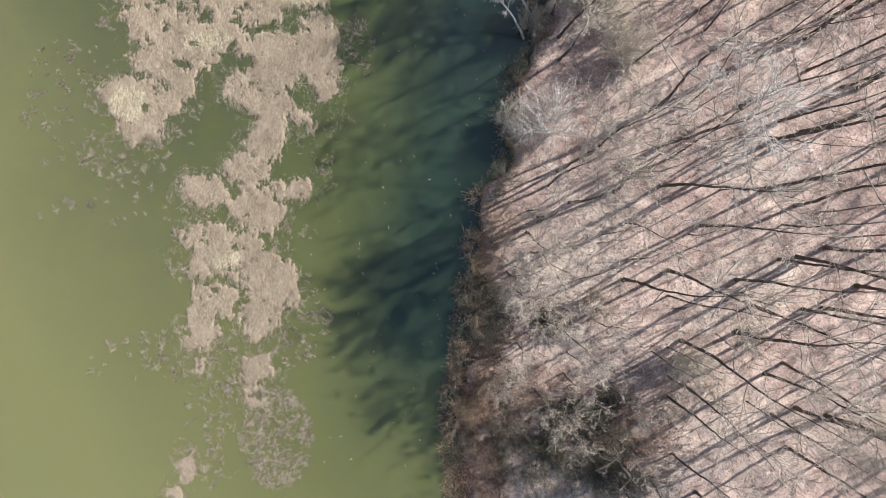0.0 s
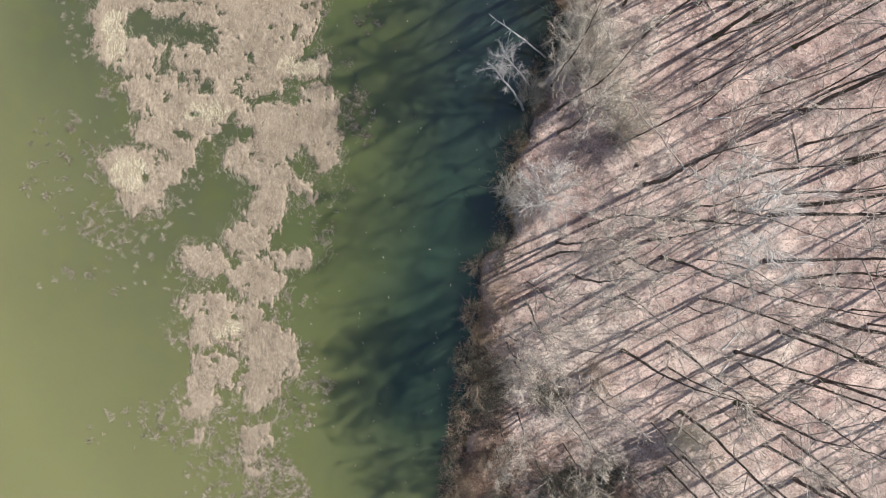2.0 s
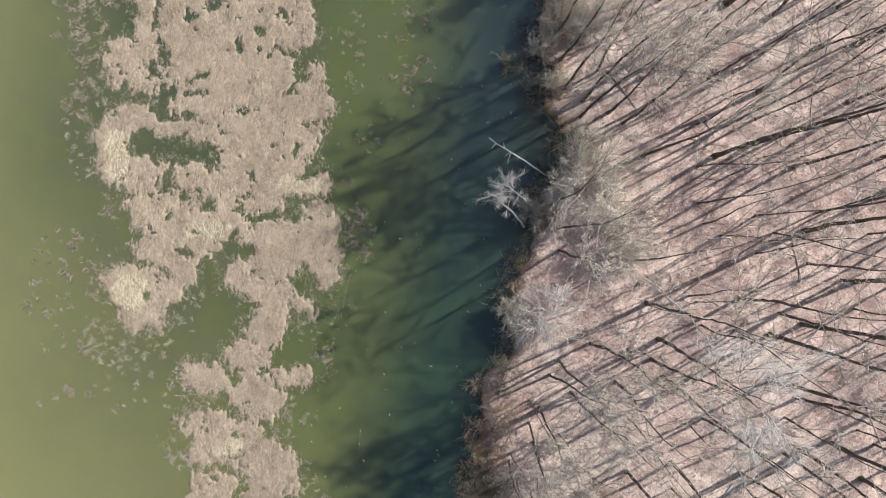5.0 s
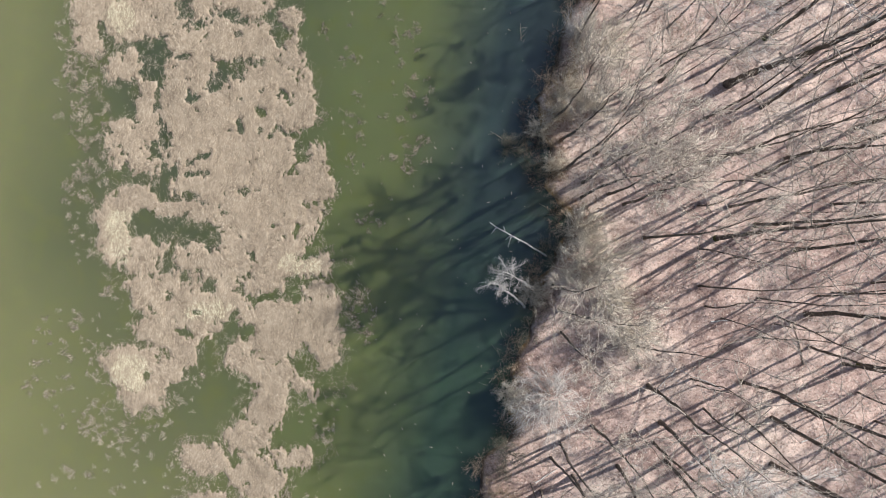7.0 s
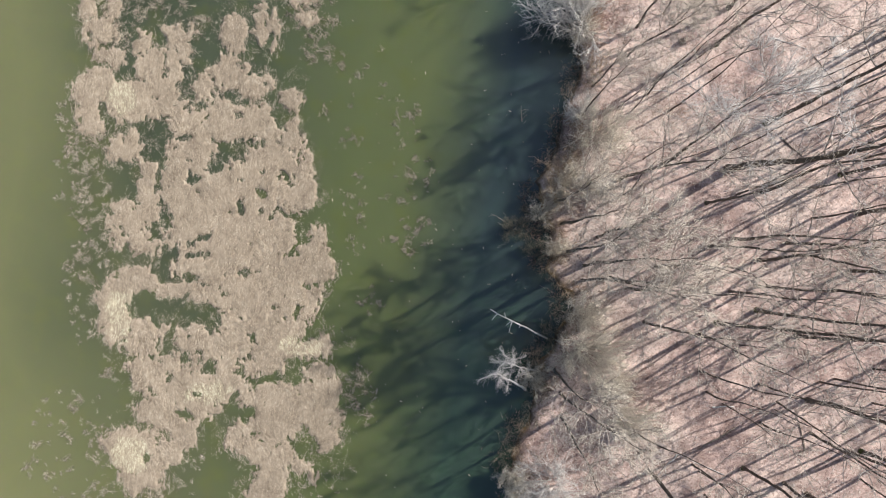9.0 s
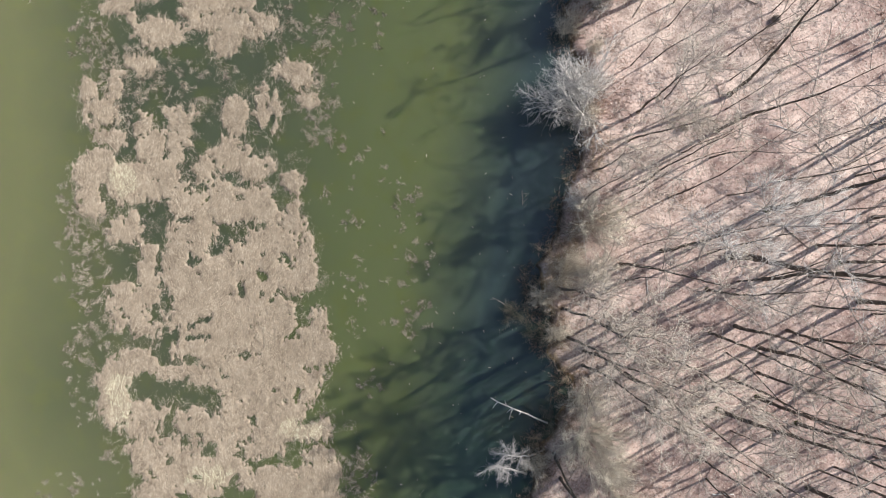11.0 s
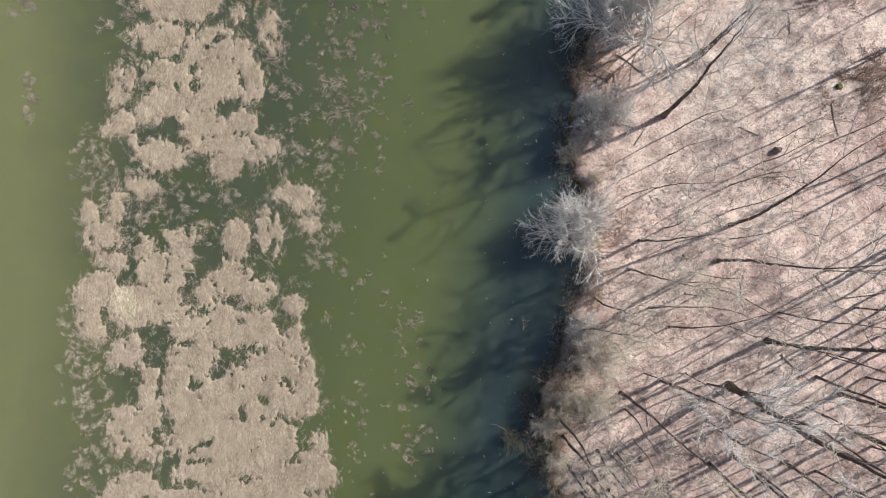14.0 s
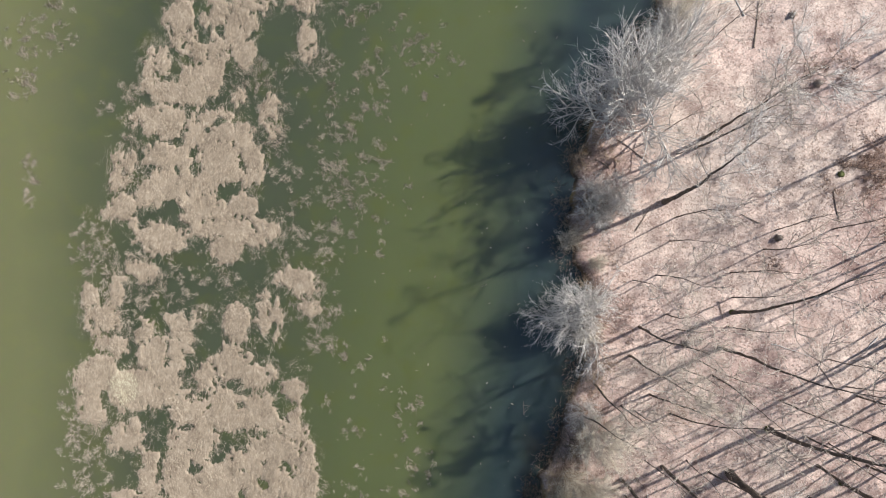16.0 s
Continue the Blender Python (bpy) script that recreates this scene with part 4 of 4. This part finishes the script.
for _ in range(10):
    x, y = rng.uniform(17, 27), rng.uniform(-14, -1)
    if all((x - a) ** 2 + (y - b) ** 2 > 1.0 for a, b in planted):
        planted.append((x, y))
        plant(x, y, rng.choice((2, 5)))
for x, y in ((13.4, 6.0), (14.0, 27.6), (16.8, 48.6)):
    planted.append((x, y))
    plant(x, y, 5, 1)
# trees along the bank, where no silver or cream shrub stands in the sun


def shades_bush(x, y):
    for bx, by, r, kind in BUSHES:
        along = (x - bx) * math.cos(SUN_AZIMUTH) + (y - by) * math.sin(SUN_AZIMUTH)
        across = (y - by) * math.cos(SUN_AZIMUTH) - (x - bx) * math.sin(SUN_AZIMUTH)
        if kind == "s" and -1 < along < 10 and abs(across) < 0.8 * r + 0.4:
            return True
        if kind == "c" and r > 1.8 and -1 < along < 7 and abs(across) < 0.7 * r:
            return True
    return False


y = -9.5
while y < 64:
    x = float(np.interp(y, [s[0] for s in SHORE], [s[1] for s in SHORE])) + (rng.uniform(2.5, 6.5) if y < 6 else rng.uniform(0.8, 4.2))
    if all((x - a) ** 2 + (y - b) ** 2 > 0.8 for a, b in planted) and not shades_bush(x, y):
        planted.append((x, y))
        plant(x, y, rng.choice((6, 7, 7)) if y > 7 else 7, 3)
    y += rng.uniform(0.85, 1.4) if y < 7 else rng.uniform(0.9, 1.6) if y < 20 else rng.uniform(1.6, 2.8)
# slim poles that grew up in the shade of the others
PROTOS[8] = [bare_tree(121 + k, 14.0, 0.065, 4, 0.62, twigs=2, thick=0.8, label="slim straight leafless pole of a tree", slim=0.6) for k in range(3)]
for _ in range(46):
    x, y = rng.uniform(11, 27), rng.uniform(-4, 36)
    if all((x - a) ** 2 + (y - b) ** 2 > 0.7 for a, b in planted):
        planted.append((x, y))
        plant(x, y, 8, 3)
# saplings between them
for _ in range(45):
    y = rng.uniform(-20, 44)
    x = float(np.interp(y, [s[0] for s in SHORE], [s[1] for s in SHORE])) + rng.uniform(2.5, 18)
    planted.append((x, y))
    plant(x, y, 1, 5)
# the wood goes on eastwards
tries = 0
for _ in range(1500):
    x, y = rng.uniform(25, 52), rng.uniform(-22, 66)
    if x < 26.5 + max(0, y - 36) * 0.3 or any((x - a) ** 2 + (y - b) ** 2 < 3.2 for a, b in planted):
        continue
    if y > 40 and rng.random() < 0.5:
        continue
    planted.append((x, y))
    plant(x, y, 0)
    tries += 1
    if tries >= 170:
        break
for size in PROTOS:
    for proto in PROTOS[size]:
        if proto.name not in used:
            x, y = rng.uniform(34, 50), rng.uniform(-20, 30)
            proto.matrix_basis = pose(x, y, ground_z(x, y), 0, 0, rng.uniform(0, 360))

# ---- shrubs along the bank ----
BUSH_PROTOS = {
    "s": [bare_bush(51 + k, 2.0, BUSH_TWIG, 15, 10, "leafless silver-grey shrub leaning over the water", 1.1, 8, (-0.65, 0.2), 0.026) for k in range(3)],
    "c": [bare_bush(56 + k, 2.0, CREAM_TWIG, 20, 12, "leafless cream-coloured shrub on the bank", 1.2, 6) for k in range(2)],
    "t": [bare_bush(61 + k, 2.0, TAN_TWIG, 10, 5, "leafless tan shrub on the bank", 1.0, 5, (-0.3, 0.0)) for k in range(2)],
    "d": [bare_bush(71 + k, 2.0, DARK_TWIG, 12, 7, "low dull green shrub on the bank", 0.8, 5) for k in range(2)],
}
y = -15.0
while y < 59:
    edge = float(np.interp(y, [s[0] for s in SHORE], [s[1] for s in SHORE]))
    BUSHES.append((edge + rng.uniform(-0.2, 1.5), y, rng.uniform(0.7, 1.6), rng.choice("tddd" if y < 6 else "ttddc" if y < 20 else "ttcst")))
    y += rng.uniform(0.9, 1.7)
done = set()
for x, y, r, kind in BUSHES:
    x += 0.5 * r if kind == "s" else 0.0   # the silver ones lean out from their foot
    y -= 0.3 * r if kind == "s" else 0.0
    proto = rng.choice(BUSH_PROTOS[kind])
    m = pose(x, y, max(ground_z(x, y), -0.1), 0, 0, rng.uniform(-10, 10) if kind == "s" else rng.uniform(-35, 35)) @ Matrix.Scale(r / 2.0, 4) @ Matrix.Diagonal((1, 1, 1.25 if kind in "sc" else 1.15, 1))
    if proto.name in done:
        copy_thing(proto, m)
    else:
        done.add(proto.name)
        proto.matrix_basis = m
for kind in BUSH_PROTOS:
    for proto in BUSH_PROTOS[kind]:
        if proto.name not in done:
            proto.matrix_basis = pose(9.0 + rng.random(), 11.0 + 3 * rng.random(), 0.7)

# ---- white trees leaning out over the water ----
r8 = random.Random(88)
birch = tagged(new("leaning_birch"), "dead white-barked tree leaning out over the water", "tree")
crown = Geo()
for foot, head, gir in (((5.15, 13.3, 0.1), (3.0, 15.1, 3.6), 0.08), ((5.85, 14.5, 0.1), (3.5, 15.7, 3.9), 0.055)):
    a, b = Vector(foot), Vector(head)
    pts = [a.lerp(b, k / 7) + Vector((r8.uniform(-0.06, 0.06), r8.uniform(-0.06, 0.06), 0.25 * math.sin(k / 7 * 3.14))) for k in range(8)]
    g = Geo()
    g.tube(pts, [gir * (1 - 0.6 * k / 7) for k in range(8)], 7)
    part("trunk", g.mesh("trunk", BIRCH), birch)
    for k in range(13):
        j = r8.randint(4, 7)
        d = tilted(r8, (b - a).normalized(), r8.uniform(0.3, 1.2))
        limb = wander(r8, pts[j], d + Vector((0, 0, 0.2)), r8.uniform(0.9, 1.7), 4, 0.22, 0.05)
        g = Geo()
        g.tube(limb, (0.020, 0.016, 0.012, 0.009, 0.005), 5)
        part("limb", g.mesh("limb", BIRCH), birch)
        spray(r8, crown, limb, 0.03, 22, 0.6, 0.9, 0.006)
part("crown", crown.mesh("crown", BUSH_TWIG), birch, "fine silvery twigs", "stuff")
snag = tagged(new("leaning_snag"), "broken bare white trunk leaning over the water", "dead tree")
a, b = Vector((6.6, 16.6, 0.3)), Vector((2.8, 18.7, 2.3))
pts = [a.lerp(b, k / 8) + Vector((r8.uniform(-0.05, 0.05), r8.uniform(-0.05, 0.05), 0.15 * math.sin(k / 8 * 3.14))) for k in range(9)]
g = Geo()
g.tube(pts, [0.06 * (1 - 0.6 * k / 8) for k in range(9)], 7, True)
part("trunk", g.mesh("trunk", BIRCH), snag)
for j, d, ln in ((5, (-0.3, -0.6, 0.1), 0.75), (6, (-0.2, 0.5, 0.3), 0.4), (7, (-0.6, -0.5, 0.1), 0.5), (5, (-0.7, -0.3, 0.2), 0.5), (4, (-0.3, -0.5, 0.5), 0.3)):
    g = Geo()
    g.tube(wander(r8, pts[j], Vector(d), ln, 3, 0.2, 0), (0.035, 0.028, 0.02, 0.01), 5)
    part("branch", g.mesh("branch", BIRCH), snag)

# ---- dead branches that stick out of the water ----
for x, y, w in ((5.4, 30.3, 1.9), (11.0, 56.4, 1.4), (4.4, 24.0, 2.6), (-2.3, 30.4, 2.0)):
    g = Geo()
    main = wander(r8, Vector((x, y, -0.25)), Vector((math.cos(w), math.sin(w), 0.45)), 1.6, 5, 0.25, 0.02)
    g.tube(main, (0.035, 0.03, 0.026, 0.02, 0.014, 0.008), 6, True)
    for j in (1, 2, 3, 4):
        g.tube(wander(r8, main[j], tilted(r8, (main[j + 1] - main[j]).normalized(), 0.9), 0.5, 3, 0.25, 0.1), (0.016, 0.013, 0.009, 0.005), 4)
    tagged(new("sunken_branch", g.mesh("sunken_branch", WOOD)), "bleached dead branch sticking out of the water", "branch", "sunken branches")

# ---- sedge and brambles at the water's edge ----
# stretch of shore from y to y, from and to how far from the water's edge, stalks, length, and material
EDGE = [(-18, -6, -0.5, 3.6, 9000, 0.6, SEDGE), (-6, 1, -0.6, 2.0, 2600, 0.5, SEDGE), (1, 13, -0.5, 1.2, 1200, 0.45, SEDGE), (13, 30, -0.9, 1.6, 4200, 0.5, SEDGE), (30, 60, -0.9, 1.5, 4800, 0.45, SEDGE),
        (8, 34, -0.9, 0.8, 1300, 0.9, DARK_TWIG), (34, 60, -0.9, 0.7, 1100, 0.9, DARK_TWIG), (18, 58, 0.8, 3.2, 4200, 0.4, SEDGE)]
for k, (ya, yb, da, db, n, ln, mat) in enumerate(EDGE):
    q = np.random.default_rng(400 + k)
    y = q.uniform(ya, yb, n)
    d = q.uniform(da, db, n)
    x = np.interp(y, [s[0] for s in SHORE], [s[1] for s in SHORE]) + d
    ok = fbm(x, y, 1.4, 51) > 0.45
    x, y = x[ok], y[ok]
    n = len(x)
    z = np.maximum(height_at(x, y), -0.05) - 0.02
    me = blades(q, x, y, z, q.uniform(0, 6.28, n), q.uniform(0.4, 1.2, n) * ln, q.uniform(0.3, 1.3, n), q.uniform(0.015, 0.035, n), "sedge", mat, 0.5)
    tagged(new("bank_sedge", me), "tangled brown sedge and brambles at the water's edge", "sedge", kind="stuff")

# low reddish brambles and dry tufts in the clearing: centre, half-widths, stalks
for k, (cx, cy, rx, ry, n) in enumerate([(26.6, 46.6, 3.2, 2.4, 4500), (25.0, 52.5, 3.5, 2.0, 2200), (21.0, 40.5, 1.2, 0.8, 250), (28.5, 42.0, 2.0, 2.0, 700), (9.0, -10.5, 3.5, 3.0, 2200), (12.0, 12.5, 2.0, 1.0, 350), (15.0, 31.0, 2.0, 1.0, 300)]):
    q = np.random.default_rng(450 + k)
    x, y = q.normal(cx, rx * 0.5, n), q.normal(cy, ry * 0.5, n)
    ok = fbm(x, y, 0.9, 57) > 0.48
    x, y = x[ok], y[ok]
    n = len(x)
    me = blades(q, x, y, height_at(x, y) - 0.02, q.uniform(0, 6.28, n), q.uniform(0.15, 0.5, n), q.uniform(0.3, 1.2, n), q.uniform(0.012, 0.03, n), "bramble", SEDGE, 0.5)
    tagged(new("bramble_patch", me), "low tangle of reddish brown brambles in leaf litter", "brambles", kind="stuff")

# thickets on the marshy bank: centre, half-widths, stalks, their length and material
for k, (cx, cy, rx, ry, n, ln, mat) in enumerate([
        (7.0, -12.8, 3.4, 2.0, 5200, 0.8, DARK_TWIG), (10.2, -14.5, 3.4, 2.2, 3400, 0.8, DARK_TWIG), (2.4, -4.4, 1.9, 3.2, 6200, 0.7, DARK_TWIG), (6.2, -5.1, 1.5, 1.0, 1500, 0.8, DARK_TWIG),
        (8.9, -10.5, 2.6, 1.2, 4200, 0.8, DARK_TWIG), (4.4, -13.8, 2.0, 1.4, 2600, 0.8, DARK_TWIG), (3.6, -9.4, 0.9, 2.4, 1500, 0.6, DARK_TWIG),
        (1.9, -11.4, 2.0, 3.6, 9500, 0.7, RUST), (3.6, -8.0, 2.6, 2.4, 3000, 0.4, RUST), (6.0, -10.0, 3.6, 2.4, 3800, 0.45, RUST), (11.5, -13.0, 3.4, 2.6, 3600, 0.5, RUST), (3.6, -1.5, 1.8, 3.0, 2400, 0.4, RUST)]):
    q = np.random.default_rng(480 + k)
    x, y = q.normal(cx, rx * 0.5, n), q.normal(cy, ry * 0.5, n)
    ok = (fbm(x, y, 1.1, 91 + k) > 0.42) & (x > np.interp(y, [s[0] for s in SHORE], [s[1] for s in SHORE]) - 0.6)
    x, y = x[ok], y[ok]
    n = len(x)
    me = blades(q, x, y, np.maximum(height_at(x, y), -0.05) - 0.02, q.uniform(0, 6.28, n), q.uniform(0.4, 1.0, n) * ln, q.uniform(0.3, 1.3, n), q.uniform(0.012, 0.028, n), "thicket", mat, 0.4)
    tagged(new("thicket", me), "dark olive thicket of low stems on the marshy bank" if mat == DARK_TWIG else "rust-brown dead grass on the marshy bank", "thicket", kind="stuff")

# ---- fallen leaves, sticks, stumps ----
q = np.random.default_rng(55)
n = 60000
x, y = q.uniform(0, 33, n), q.uniform(-22, 62, n)
d = x - np.interp(y, [s[0] for s in SHORE], [s[1] for s in SHORE])
ok = (d > 0.3) & (fbm(x, y, 2.2, 61) + 0.3 * q.random(n) > 0.5)
x, y = x[ok], y[ok]
n = len(x)
z = height_at(x, y) + 0.015
a, s, t = q.uniform(0, 6.28, n), q.uniform(0.03, 0.065, n), q.uniform(-0.35, 0.35, (n, 4))
corners = []
for k in range(4):
    w = a + k * math.pi / 2
    stretch = s * (1.5 if k % 2 else 0.9)
    corners.append(np.stack([x + np.cos(w) * stretch, y + np.sin(w) * stretch, z + t[:, k] * s * 1.2], 1))
i = np.arange(n)[:, None] * 4
tagged(new("fallen_leaves", mesh_of("fallen_leaves", np.stack(corners, 1).reshape(-1, 3), np.concatenate([i + np.array([[0, 1, 2]]), i + np.array([[0, 2, 3]])]), LEAF, False)),
       "dry curled brown leaves strewn over the woodland floor", "leaves", kind="stuff")

r9 = random.Random(90)
for k in range(60):
    y = r9.uniform(-18, 58)
    x = float(np.interp(y, [s[0] for s in SHORE], [s[1] for s in SHORE])) + r9.uniform(1.5, 19)
    w, ln = r9.uniform(0, 6.28), r9.uniform(0.8, 3.2)
    pts = []
    for j in range(6):
        px, py = x + math.cos(w) * ln * j / 5, y + math.sin(w) * ln * j / 5 + r9.uniform(-0.06, 0.06)
        pts.append(Vector((px, py, ground_z(px, py) + 0.04)))
    g = Geo()
    rr = r9.uniform(0.02, 0.06)
    g.tube(pts, [rr * (1 - 0.6 * j / 5) for j in range(6)], 6, True)
    if ln > 1.6:
        g.tube(wander(r9, pts[3], Vector((math.cos(w + 0.8), math.sin(w + 0.8), 0.25)), ln * 0.3, 3, 0.15, 0), [rr * 0.5, rr * 0.4, rr * 0.3, rr * 0.15], 5)
    tagged(new("fallen_branch", g.mesh("fallen_branch", r9.choice((WOOD, WOOD, BIRCH)))), "weathered fallen branch lying in leaf litter", "branch", "fallen branches")


def stump(x, y, r, h, mat, seed):
    r, h = r * 0.8, h * 0.7
    q = random.Random(seed)
    z = ground_z(x, y)
    ob = tagged(new("tree_stump"), "old rotten tree stump in the leaf litter", "stump", "tree stumps")
    g = Geo()
    g.tube([Vector((x, y, z - 0.15)), Vector((x, y, z + 0.1)), Vector((x + 0.02, y, z + h))], (r * 1.5, r * 1.1, r), 10, True)
    for v in range(len(g.v)):
        p = g.v[v]
        g.v[v] = (p[0] + q.uniform(-0.05, 0.05), p[1] + q.uniform(-0.05, 0.05), p[2] + q.uniform(-0.06, 0.08))
    part("wood", g.mesh("wood", mat), ob)
    for k in range(5):
        w = 6.28 * k / 5 + q.random()
        g = Geo()
        g.tube([Vector((x + math.cos(w) * r * 0.7, y + math.sin(w) * r * 0.7, z + 0.12)), Vector((x + math.cos(w) * r * 1.7, y + math.sin(w) * r * 1.7, z + 0.0))], (0.05, 0.015), 6, True)
        part("root", g.mesh("root", mat), ob)


for k, (x, y, r, h, mat) in enumerate([(25.3, 46.2, 0.2, 0.25, MOSS), (21.3, 42.2, 0.22, 0.5, WOOD), (15.5, 35.5, 0.2, 0.5, WOOD), (12.2, 9.5, 0.15, 0.3, WOOD), (24.0, 52.0, 0.25, 0.4, WOOD), (12.6, 22.6, 0.2, 0.3, WOOD), (22.6, 56.5, 0.2, 0.4, WOOD)]):
    stump(x, y, r, h, mat, 500 + k)
